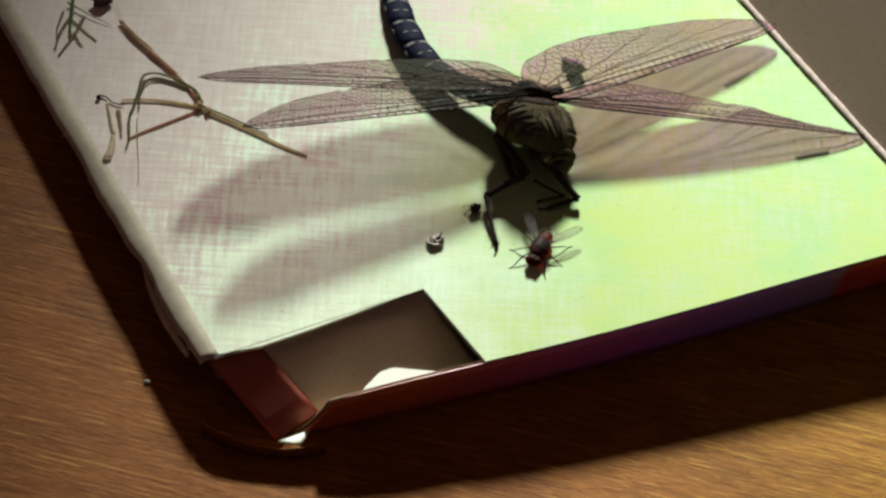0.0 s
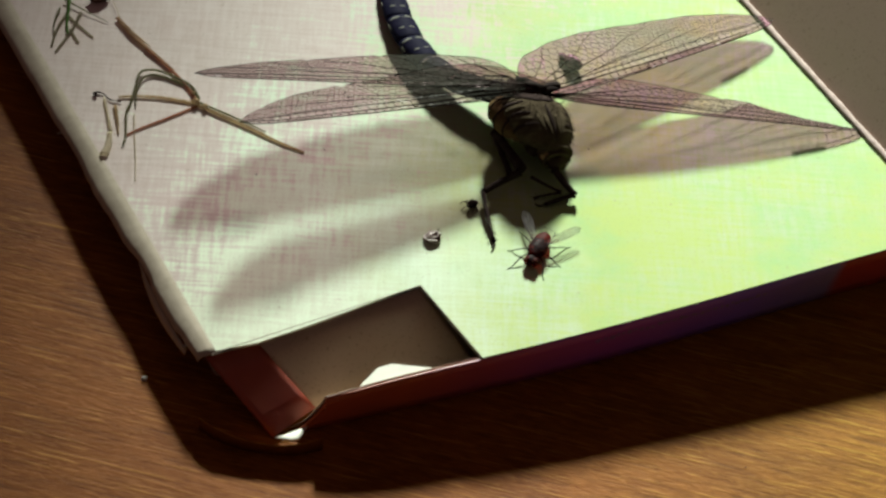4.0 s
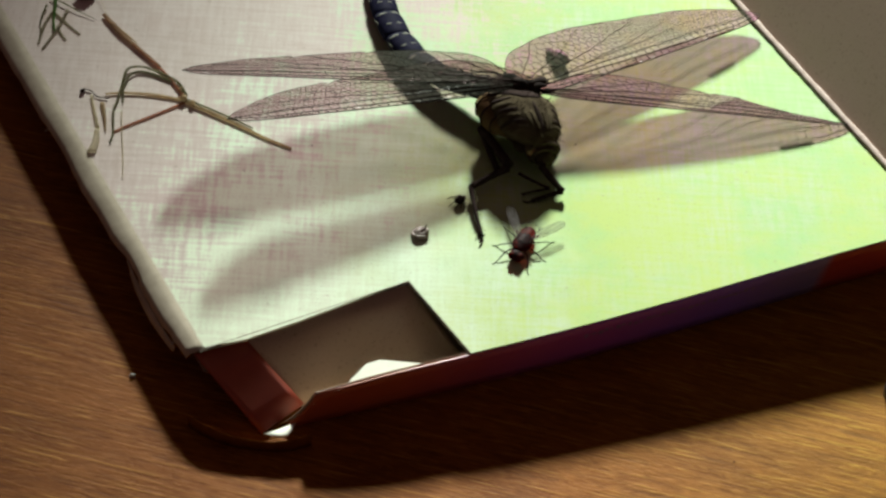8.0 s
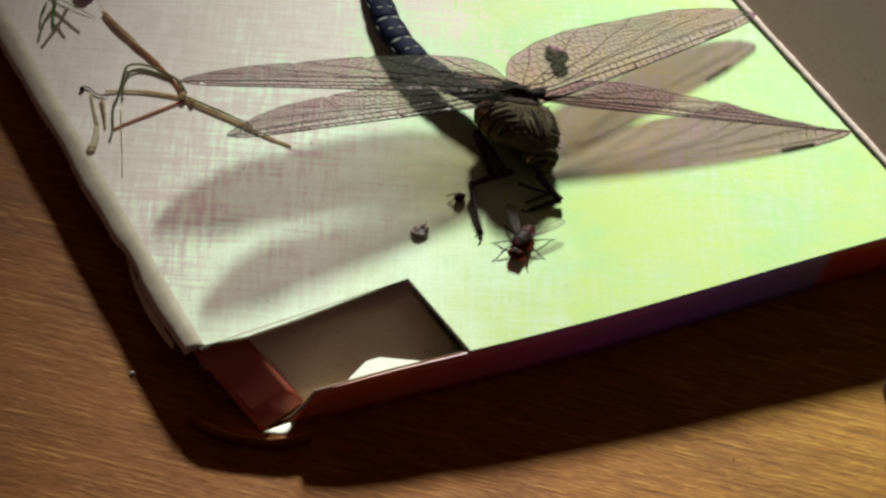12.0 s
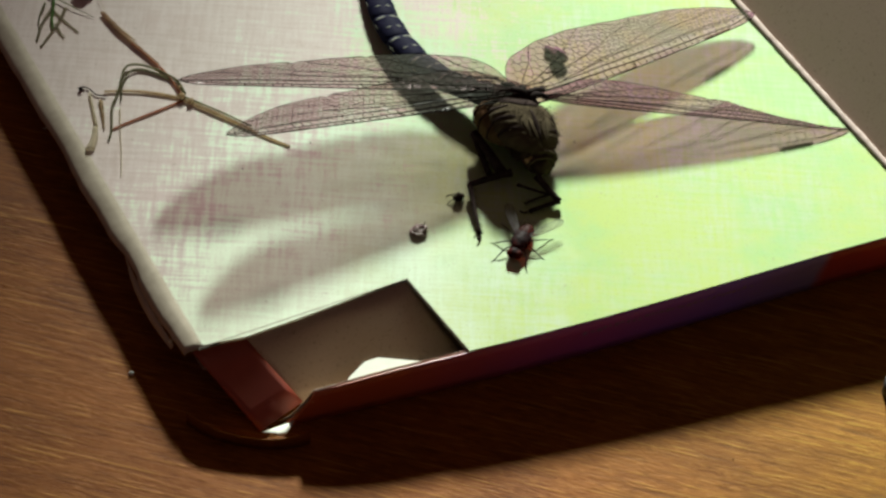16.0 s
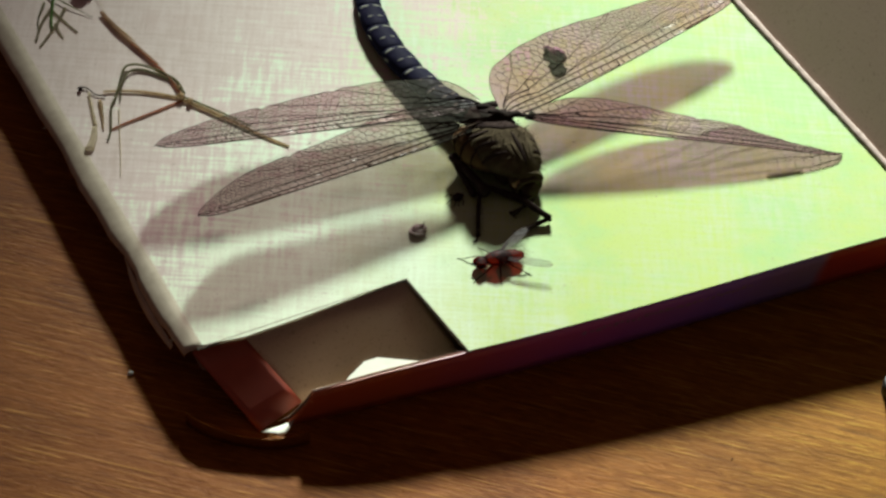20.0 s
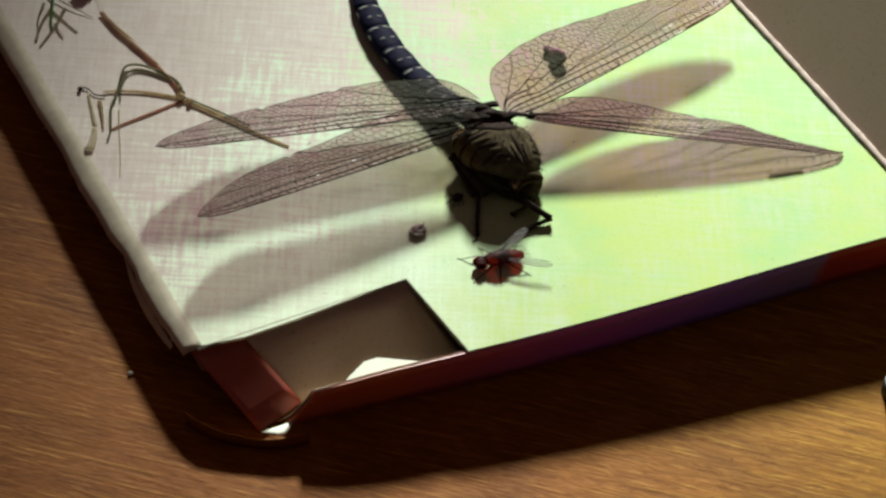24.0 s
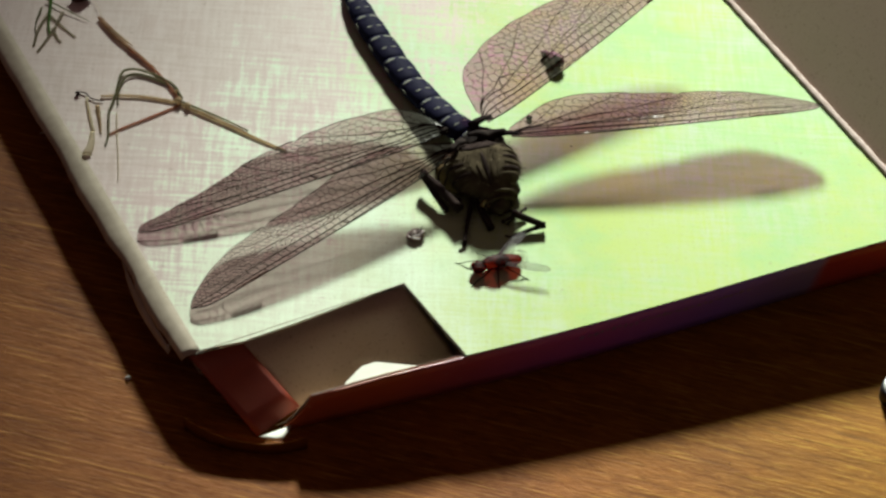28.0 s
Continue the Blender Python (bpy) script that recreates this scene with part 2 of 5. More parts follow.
FLY_RED = red_shadow_skin("fly_eye", (0.07, 0.011, 0.008), (0.10, 0.018, 0.011), (0.66, 0.13, 0.09), 0.45)
FLY_RUST = red_shadow_skin("fly_belly", (0.030, 0.009, 0.008), (0.075, 0.020, 0.014), (0.80, 0.18, 0.11), 0.52)
FLY_WING = clear_wing_material()
FRINGE = thin_material("paper_fringe", (0.50, 0.45, 0.40), (0.68, 0.64, 0.58), 1200, 0.8)
STRAW = thin_material("dry_straw", (0.44, 0.34, 0.21), (0.66, 0.54, 0.37), 900)
STRAW_RED = thin_material("red_brown_straw", (0.42, 0.20, 0.13), (0.60, 0.35, 0.23), 900)
STRAW_TAN = thin_material("tan_straw", (0.36, 0.23, 0.15), (0.56, 0.40, 0.27), 700)
STRAW_GREEN = thin_material("green_straw", (0.16, 0.16, 0.09), (0.34, 0.33, 0.19), 900)
SHADOW_OLIVE = thin_material("olive_shadow_streak", (0.38, 0.35, 0.25), (0.50, 0.45, 0.34), 500, clear=0.5)
STRAW_PALE = thin_material("pale_straw", (0.62, 0.56, 0.40), (0.82, 0.77, 0.62), 900)
LEAF = thin_material("green_sprig", (0.12, 0.26, 0.07), (0.26, 0.44, 0.16), 900)
CRUMB = plain_material("brown_crumb", (0.045, 0.020, 0.010), (0.12, 0.058, 0.032), 1500, 0.7, 0.6)
SHELL = plain_material("pale_shell", (0.15, 0.10, 0.085), (0.46, 0.38, 0.35), 2500, 0.5, 0.5)
BLACK = plain_material("black_plastic", (0.010, 0.010, 0.010), (0.02, 0.02, 0.02), 700, 0.4)


# ---- mesh helpers, all in millimetres ----
def mesh_of(name, points, faces, material, smooth=True):
    me = bpy.data.meshes.new(name)
    me.from_pydata([tuple(c * MM for c in p) for p in points], [], faces)
    me.materials.append(material)
    if smooth:
        me.polygons.foreach_set("use_smooth", [True] * len(me.polygons))
    me.update()
    return me


def part(name, shape, material, parent=None, label="", at=None, smooth=True):
    """One mesh object from (points, faces), under parent, at the pose at (metres)."""
    ob = new(name, mesh_of(name, shape[0], shape[1], material, smooth))
    if parent is not None:
        ob.parent = parent
    if at is not None:
        ob.matrix_basis = at
    if label:
        ob["label"] = label
    return ob


def empty(name, x=0, y=0, z=0, label="", category="", group="", kind="", rz=0):
    return tagged(new(name), label, category, group, kind) if not (x or y or z or rz) else posed(tagged(new(name), label, category, group, kind), pose(x * MM, y * MM, z * MM, 0, 0, rz))


def posed(ob, m):
    ob.matrix_basis = m
    return ob


def smooth_path(points, steps=8):
    """A rounded line through the points."""
    p = [Vector(q) for q in points]
    p = [2 * p[0] - p[1]] + p + [2 * p[-1] - p[-2]]
    out = []
    for i in range(1, len(p) - 2):
        for k in range(steps):
            u = k / steps
            out.append(0.5 * (2 * p[i] + (p[i + 1] - p[i - 1]) * u + (2 * p[i - 1] - 5 * p[i] + 4 * p[i + 1] - p[i + 2]) * u * u
                              + (3 * p[i] - p[i - 1] - 3 * p[i + 1] + p[i + 2]) * u ** 3))
    out.append(p[-2])
    return out


def tube(path, radius, sides=8, flat=1.0):
    """A closed tube along path; radius is a number or a function of 0..1; flat squeezes it in height."""
    path = [Vector(p) for p in path]
    points, faces = [], []
    up = Vector((0, 0, 1))
    for i, p in enumerate(path):
        d = (path[min(i + 1, len(path) - 1)] - path[max(i - 1, 0)]).normalized()
        side = d.cross(up)
        side = side.normalized() if side.length > 0.05 else Vector((1, 0, 0))
        lift = side.cross(d).normalized()
        r = radius(i / (len(path) - 1)) if callable(radius) else radius
        for k in range(sides):
            a = 2 * math.pi * k / sides
            points.append(p + side * r * math.cos(a) + lift * r * flat * math.sin(a))
    for i in range(len(path) - 1):
        for k in range(sides):
            a, b = i * sides + k, i * sides + (k + 1) % sides
            faces.append((a, b, b + sides, a + sides))
    faces.append(tuple(range(sides))[::-1])
    faces.append(tuple(range((len(path) - 1) * sides, len(path) * sides)))
    return points, faces


def blob(centre, radii, rough=0.0, seed=0, rings=14, sides=20, shape=None):
    """An egg with an uneven skin; shape(direction) scales it by direction."""
    points, faces = [], []
    for i in range(rings + 1):
        th = math.pi * i / rings
        for k in range(sides):
            ph = 2 * math.pi * k / sides
            d = Vector((math.sin(th) * math.cos(ph), math.sin(th) * math.sin(ph), math.cos(th)))
            s = 1 + rough * noise.noise(d * 2.3 + Vector((seed, 0, 0)))
            if shape:
                s *= shape(d)
            points.append((centre[0] + d.x * radii[0] * s, centre[1] + d.y * radii[1] * s, centre[2] + d.z * radii[2] * s))
    for i in range(rings):
        for k in range(sides):
            a, b = i * sides + k, i * sides + (k + 1) % sides
            faces.append((a, a + sides, b + sides, b))
    return points, faces


def slab(outline, low, high):
    """A flat outline (x, y) with a thickness from low to high."""
    n = len(outline)
    points = [(x, y, low) for x, y in outline] + [(x, y, high) for x, y in outline]
    faces = [tuple(range(n))[::-1], tuple(range(n, 2 * n))]
    faces += [(i, (i + 1) % n, (i + 1) % n + n, i + n) for i in range(n)]
    return points, faces


def sheet(grid, thick):
    """A bent sheet over a grid of points (rows of equal length), with a thickness below."""
    rows, cols = len(grid), len(grid[0])
    top = [Vector(p) for row in grid for p in row]
    down = Vector((0, 0, 0))
    for i in range(rows - 1):
        for j in range(cols - 1):
            down += (top[(i + 1) * cols + j] - top[i * cols + j]).cross(top[i * cols + j + 1] - top[i * cols + j])
    down = down.normalized() * (thick if down.z < 0 else -thick)
    points = top + [p + down for p in top]
    n = rows * cols
    faces = []
    for i in range(rows - 1):
        for j in range(cols - 1):
            a, b, c, d = i * cols + j, i * cols + j + 1, (i + 1) * cols + j + 1, (i + 1) * cols + j
            faces += [(a, b, c, d), (d + n, c + n, b + n, a + n)]
    rim = ([(0, j) for j in range(cols)] + [(i, cols - 1) for i in range(1, rows)]
           + [(rows - 1, j) for j in range(cols - 2, -1, -1)] + [(i, 0) for i in range(rows - 2, 0, -1)])
    ids = [i * cols + j for i, j in rim]
    faces += [(ids[k], ids[k] + n, ids[(k + 1) % len(ids)] + n, ids[(k + 1) % len(ids)]) for k in range(len(ids))]
    return points, faces


def prisms(edges):
    """Thin three-sided rods, one for each edge (a, b, radius): fine veins and hairs in one cheap mesh."""
    points, faces = [], []
    for a, b, r in edges:
        a, b = Vector(a), Vector(b)
        d = (b - a)
        if d.length < 1e-6:
            continue
        d.normalize()
        side = d.cross(Vector((0, 0, 1)))
        side = side.normalized() if side.length > 0.05 else Vector((1, 0, 0))
        lift = side.cross(d)
        base = len(points)
        r0, r1 = r if isinstance(r, tuple) else (r, r)
        for p, q in ((a, r0), (b, r1)):
            for k in range(3):
                ang = 2 * math.pi * k / 3 + 0.52
                points.append(p + side * q * math.cos(ang) + lift * q * math.sin(ang))
        for k in range(3):
            faces.append((base + k, base + (k + 1) % 3, base + 3 + (k + 1) % 3, base + 3 + k))
    return points, faces


def lerp_table(table, u):
    for (u0, v0), (u1, v1) in zip(table, table[1:]):
        if u <= u1:
            return v0 + (v1 - v0) * (u - u0) / (u1 - u0)
    return table[-1][1]


def curve_table(table, u):
    """Like lerp_table, but rounded."""
    for k in range(len(table) - 1):
        (u0, v0), (u1, v1) = table[k], table[k + 1]
        if u <= u1:
            h = u1 - u0
            s = (v1 - v0) / h
            before = (v0 - table[k - 1][1]) / (u0 - table[k - 1][0]) if k else s
            after = (table[k + 2][1] - v1) / (table[k + 2][0] - u1) if k + 2 < len(table) else s
            m0, m1 = (before + s) / 2, (after + s) / 2
            t = (u - u0) / h
            return ((2 * t ** 3 - 3 * t * t + 1) * v0 + (t ** 3 - 2 * t * t + t) * h * m0
                    + (3 * t * t - 2 * t ** 3) * v1 + (t ** 3 - t * t) * h * m1)
    return table[-1][1]


# ---- the table ----
def rest(x, y=0.0):
    """Table height under the carton, tilted until its shadow edge fits the camera's view."""
    return 1.27 - 0.0335 * x + 0.013 * y


def build_table():
    board = slab([(-700, -450), (700, -450), (700, 500), (-700, 500)], -28, 0)
    board = [(x, y, z + rest(x, y)) for x, y, z in board[0]], board[1]
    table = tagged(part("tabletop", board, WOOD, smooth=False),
                   "oiled brown wooden tabletop with fine streaky grain", "table", kind="structure")
    return table


# ---- the carton ----
SEAM_X = 110.3


def build_carton():
    box = empty("carton", 0, 0, 0, "flat torn cardboard carton with red printed front on the table", "box")
    top_z = CARD_Z
    def edge(x):
        """The front edge bulges out a little."""
        return lerp_table([(26, 0.0), (33, -0.15), (42, -0.5), (54, -0.65), (68, -0.55), (82, -0.25), (96, 0.0)], x)
    # top panel with the broken-out corner
    outline = [(0, 13.4), (6.0, 12.9), (14, 13.7), (23, 14.9), (31.6, 15.9), (32.4, 8.0), (33.2, edge(33.2)), (40, edge(40)), (47, edge(47)), (54, edge(54)), (62, edge(62)), (70, edge(70)), (80, edge(80)), (92, edge(92)), (SEAM_X, 0.0), (SEAM_X, 190), (0, 190)]
    part("top_panel", slab(outline, top_z - 0.55, top_z), BOARD, box, "grey-beige board with faint thread-like streaks and yellow-green lamp glare painted on", smooth=False)
    floor_board = slab([(12.0, 3.4), (SEAM_X + 2, 3.4), (SEAM_X + 2, 190), (1.0, 190), (1.0, 15.0), (9.0, 9.0)], 0.02, 0.5)
    part("bottom_panel", ([(x, y, z + rest(x, y)) for x, y, z in floor_board[0]], floor_board[1]), INNER_BOARD, box, smooth=False)
    def wall(name, x0, x1, y0, y1):
        shape = slab([(x0, y0), (x1, y0), (x1, y1), (x0, y1)], 0, 1)
        part(name, ([(x, y, top_z - 0.56 if z else rest(x, y) + 0.5) for x, y, z in shape[0]], shape[1]), BARE_BOARD, box, smooth=False)
    wall("back_panel", 0.2, SEAM_X, 189.3, 189.9)
    wall("right_panel", SEAM_X - 0.6, SEAM_X, 3.6, 189)
    wall("left_panel", 0.8, 1.4, 19.0, 189)

    # rolled, torn paper edge down the left side
    grid = []
    for i in range(90):
        y = 13.2 + 175 * (i / 89) ** 1.1
        w = 2.8 + 0.45 * noise.noise(Vector((y * 0.09, 3, 0))) + 0.15 * noise.noise(Vector((y * 0.5, 9, 0))) + 0.10 * noise.noise(Vector((y * 1.7, 4, 0)))
        w *= 1 - 0.15 * math.exp(-((y - 13.2) / 4.0) ** 2)
        if abs(y - 34) < 6:
            w *= 0.80 + 0.033 * abs(y - 34)
        grid.append([(0.15, y, top_z + 0.02), (-0.4 * w, y, top_z - 0.07 * w), (-0.85 * w, y + 0.1, top_z - 0.20 * w),
                     (-1.06 * w, y + 0.15, top_z - 0.40 * w), (-1.02 * w, y + 0.2, top_z - 0.60 * w)])
    part("edge_paper", sheet(grid, 0.12), TORN, box, "rolled torn paper along the edge")
    ply = []
    for i in range(24):
        u = i / 23
        y = 16.5 + 19.0 * u
        w = 0.75 * math.sin(math.pi * min(1.0, 0.08 + u)) ** 0.6 + 0.08 * noise.noise(Vector((y * 0.8, 1, 0)))
        x = -2.75 - 0.35 * math.sin(math.pi * u) + 0.5 * u
        ply.append([(x, y, top_z - 1.75), (x - 0.5 * w, y, top_z - 2.05), (x - w, y, top_z - 2.5)])
    part("loose_ply", sheet(ply, 0.1), TORN, box, "loose paper ply split off the torn edge")
    for y, lean in ((17.6, 0.6), (66.0, 0.8)):
        curl = smooth_path([(-2.1, y, top_z - 1.6), (-2.7, y - 0.3, top_z - 1.8), (-3.1 - 0.4 * lean, y - 0.9, top_z - 1.4), (-3.2 - 0.5 * lean, y - 1.6 * lean, top_z - 0.9)], 4)
        part("paper_shred", tube(curl, lambda u: 0.22 * (1 - u) + 0.05, 6, 0.35), TORN, box)

    # crease and the steep raised flap beyond it
    ridge = [(SEAM_X + 0.06 * noise.noise(Vector((0, y * 0.4, 5))), y, top_z + 0.25) for y in np.linspace(0.2, 190, 120)]
    part("crease", tube(ridge, lambda u: 0.62 + 0.10 * math.sin(u * 211) * math.sin(u * 97), 8, 0.55), CREASE, box, "pale worn fold line")
    steep = radians(43.5)
    flap = [[(SEAM_X + 0.6 + d * math.cos(steep), y, top_z + 0.1 + d * math.sin(steep)) for d in (0, 12, 24, 36)] for y in np.linspace(-1, 190, 12)]
    part("raised_flap", sheet(flap, 0.5), BARE_BOARD, box, "bare grey-brown board flap, standing in shade", smooth=False)

    # front panel, bent out at its torn corner end
    def front_at(x, k):
        bow = 0.7 * math.exp(-(x - 10.9) / 9) + edge(x)
        dip = 1.25 * math.exp(-(x - 10.9) / 8)
        tuck = 0.8 * max(0.0, top_z - rest(x) - 6.0)
        left = 4.4 * math.exp(-(x - 10.9) / 3)
        high = top_z + 0.05 - dip - 0.22 * min(1.0, max(0.0, (x - 22) / 9))
        return (x - left * k * (0.5 + 0.5 * k), bow + tuck * k - 0.12 * math.sin(k * 3.1), high * (1 - k) + (rest(x) + 0.05) * k)
    front = [[front_at(10.9 + (SEAM_X + 1 - 10.9) * (i / 59) ** 1.3, k) for k in (0, 0.25, 0.5, 0.75, 1.0)] for i in range(60)]
    part("front_panel", sheet(front, 0.18), PRINT, box, "printed card front, red running into violet")
    rim = [(p[0][0], p[0][1] + 0.22, p[0][2] + 0.05) for p in front]
    part("cut_edge", tube([p for p in rim if p[0] < 18], lambda u: 0.13 - 0.11 * u, 6, 0.6), CREASE, box, "pale cut edge of the card")

    lining = [[(p[0], p[1] + 0.55, p[2] - 0.1 if k == 0 else max(p[2], rest(p[0]) + 0.58)) for k, p in enumerate(row)] for row in front]
    part("front_lining", sheet(lining, 0.05), INNER_BOARD, box, "grey inside of the front")
    ledge = [(13.5, 1.2), (15.4, 1.9), (17.3, 3.5), (20.5, 5.5), (22.6, 5.6), (28.4, 2.5), (34.2, 1.5), (34.2, 0.9)]
    part("inner_flap", slab(ledge, top_z - 3.1, top_z - 2.8), WHITE_PAPER, box, "white inner flap catching the light", smooth=False)

    # illegible line of lettering on the front: plain bars
    rng = random.Random(5)
    x = 51.0
    while x < 78.5:
        w = rng.uniform(0.3, 0.8)
        k0 = rng.uniform(0.22, 0.27)
        k1 = k0 + rng.uniform(0.05, 0.10)
        corners = [front_at(x, k1), front_at(x + w, k1), front_at(x + w, k0), front_at(x, k0)]
        part("print_bar", ([(p[0], p[1] - 0.20, p[2]) for p in corners] + [(p[0], p[1] + 0.05, p[2]) for p in corners],
                           [(0, 1, 2, 3), (7, 6, 5, 4), (0, 4, 5, 1), (1, 5, 6, 2), (2, 6, 7, 3), (3, 7, 4, 0)]), INK, box, smooth=False)
        x += w + rng.uniform(0.15, 0.6)

    # the pushed-in corner: a grey tongue and a red one, both sloping down from the break
    def slope(x, y, y0, drop=0.50, sag=0.0, start=0.42):
        return (x, y, top_z - start - drop * (y0 - y) - sag)
    grey = []
    for i in range(33):
        u = i / 32
        x0, y0 = 6.2 + 25.4 * u, 12.95 + 2.9 * u
        x1 = 10.7 + 25.0 * u
        end = lerp_table([(10.7, 3.5), (15.3, 3.5), (18.3, 5.2), (21.2, 6.6), (23.4, 6.7), (29.7, 4.6), (35.8, 4.5)], x1)
        x1 -= 0.1
        grey.append([slope(x0 + (x1 - x0) * k, y0 + (end - y0) * k, y0, 0.50, 0.7 * k * k, 0.29) for k in (0, 0.2, 0.4, 0.6, 0.8, 1.0)])
    part("torn_tongue", sheet(grey, 0.4), INNER_BOARD, box, "grey inner board pushed down at the broken corner")
    red = []
    for i in range(9):
        u = i / 8
        x0, y0 = -1.4 + 7.6 * u, 13.1 - 0.1 * u
        x1, y1 = 3.6 + 7.0 * u, 1.25 + 2.25 * u
        red.append([slope(x0 + (x1 - x0) * k, y0 + (y1 - y0) * k, y0, 0.470 + 0.012 * u) for k in (0, 0.25, 0.5, 0.75, 1.0)])
    # pale fibres along the break
    def fringe(p0, p1, out, seed):
        rows = []
        for u in np.linspace(0, 1, 90):
            x, y = p0[0] + (p1[0] - p0[0]) * u, p0[1] + (p1[1] - p0[1]) * u
            r = 0.5 + 0.5 * noise.noise(Vector((u * 34, seed, 0))) + 0.25 * noise.noise(Vector((u * 110, seed, 3)))
            rows.append([(x, y, top_z + 0.03), (x + out[0] * 0.10, y + out[1] * 0.10, top_z + 0.02), (x + out[0] * (0.14 + 0.22 * r), y + out[1] * (0.14 + 0.22 * r), top_z - 0.22 - 0.16 * r)])
        part("frayed_edge", sheet(rows, 0.05), FRINGE, box, "frayed pale edge of the break")
    fringe((-0.6, 13.1), (31.6, 15.9), (0.1, -1.0), 2)
    fringe((31.6, 15.9), (33.2, 0.4), (-1.0, -0.1), 7)
    # an added upright rim under the corner, there only to cast its missing shadow
    blocker_rows = []
    rim_line = smooth_path([(-4.9, 6.2, 2.5), (-3.7, 3.7, 2.6), (-1.3, 1.1, 2.35), (1.4, -0.7, 2.2), (3.6, -1.8, 2.2), (6.2, -2.5, 2.4), (9.2, -2.5, 2.6)], 4)
    for k, (x, y, tall) in enumerate(rim_line):
        tall += 0.10 * noise.noise(Vector((k * 0.9, 5, 0)))
        blocker_rows.append([(x - 0.1 * h, y - 0.1 * h, rest(x, y) - 0.04 + h) for h in (0, tall * 0.5, tall)])
    part("corner_shadow_rim", sheet(blocker_rows, 0.02), BLOCKER_CARD, box, "dark upright rim added to cast the corner's shadow")
    scrap = [[(3.5, 0.7, 2.1), (5.2, 0.85, 2.05), (7.0, 1.05, 2.0), (8.6, 1.3, 1.95)], [(4.4, 0.1, 2.1), (5.5, -0.1, 2.0), (6.4, -0.2, 1.95), (7.4, 0.2, 1.9)], [(5.2, -0.5, 2.0), (5.7, -0.6, 1.95), (6.2, -0.6, 1.9), (6.6, -0.5, 1.9)]]
    part("white_scrap", sheet(scrap, 0.1), WHITE_PAPER, box, "white torn scrap of paper at the corner")
    part("red_tongue", sheet(red, 0.4), RED_PRINT, box, "red printed card bent down at the corner")
    return box


# ---- the dragonfly ----
LEAD = [(0, 0.4), (0.1, 0.9), (0.45, 1.3), (0.8, 1.0), (0.93, 0.55), (0.975, 0.1), (0.993, -0.35), (1, -0.9)]
FORE_TRAIL = [(0, -0.9), (0.05, -2.4), (0.15, -5.1), (0.3, -6.8), (0.5, -6.6), (0.68, -7.1), (0.82, -6.2), (0.92, -4.2), (0.97, -2.7), (0.992, -1.6), (1, -0.9)]
HIND_TRAIL = [(0, -1.8), (0.03, -5.3), (0.08, -7.8), (0.16, -9.1), (0.28, -10.2), (0.5, -9.4), (0.68, -8.4), (0.82, -6.7), (0.92, -4.6), (0.97, -3.0), (0.992, -1.7), (1, -0.9)]


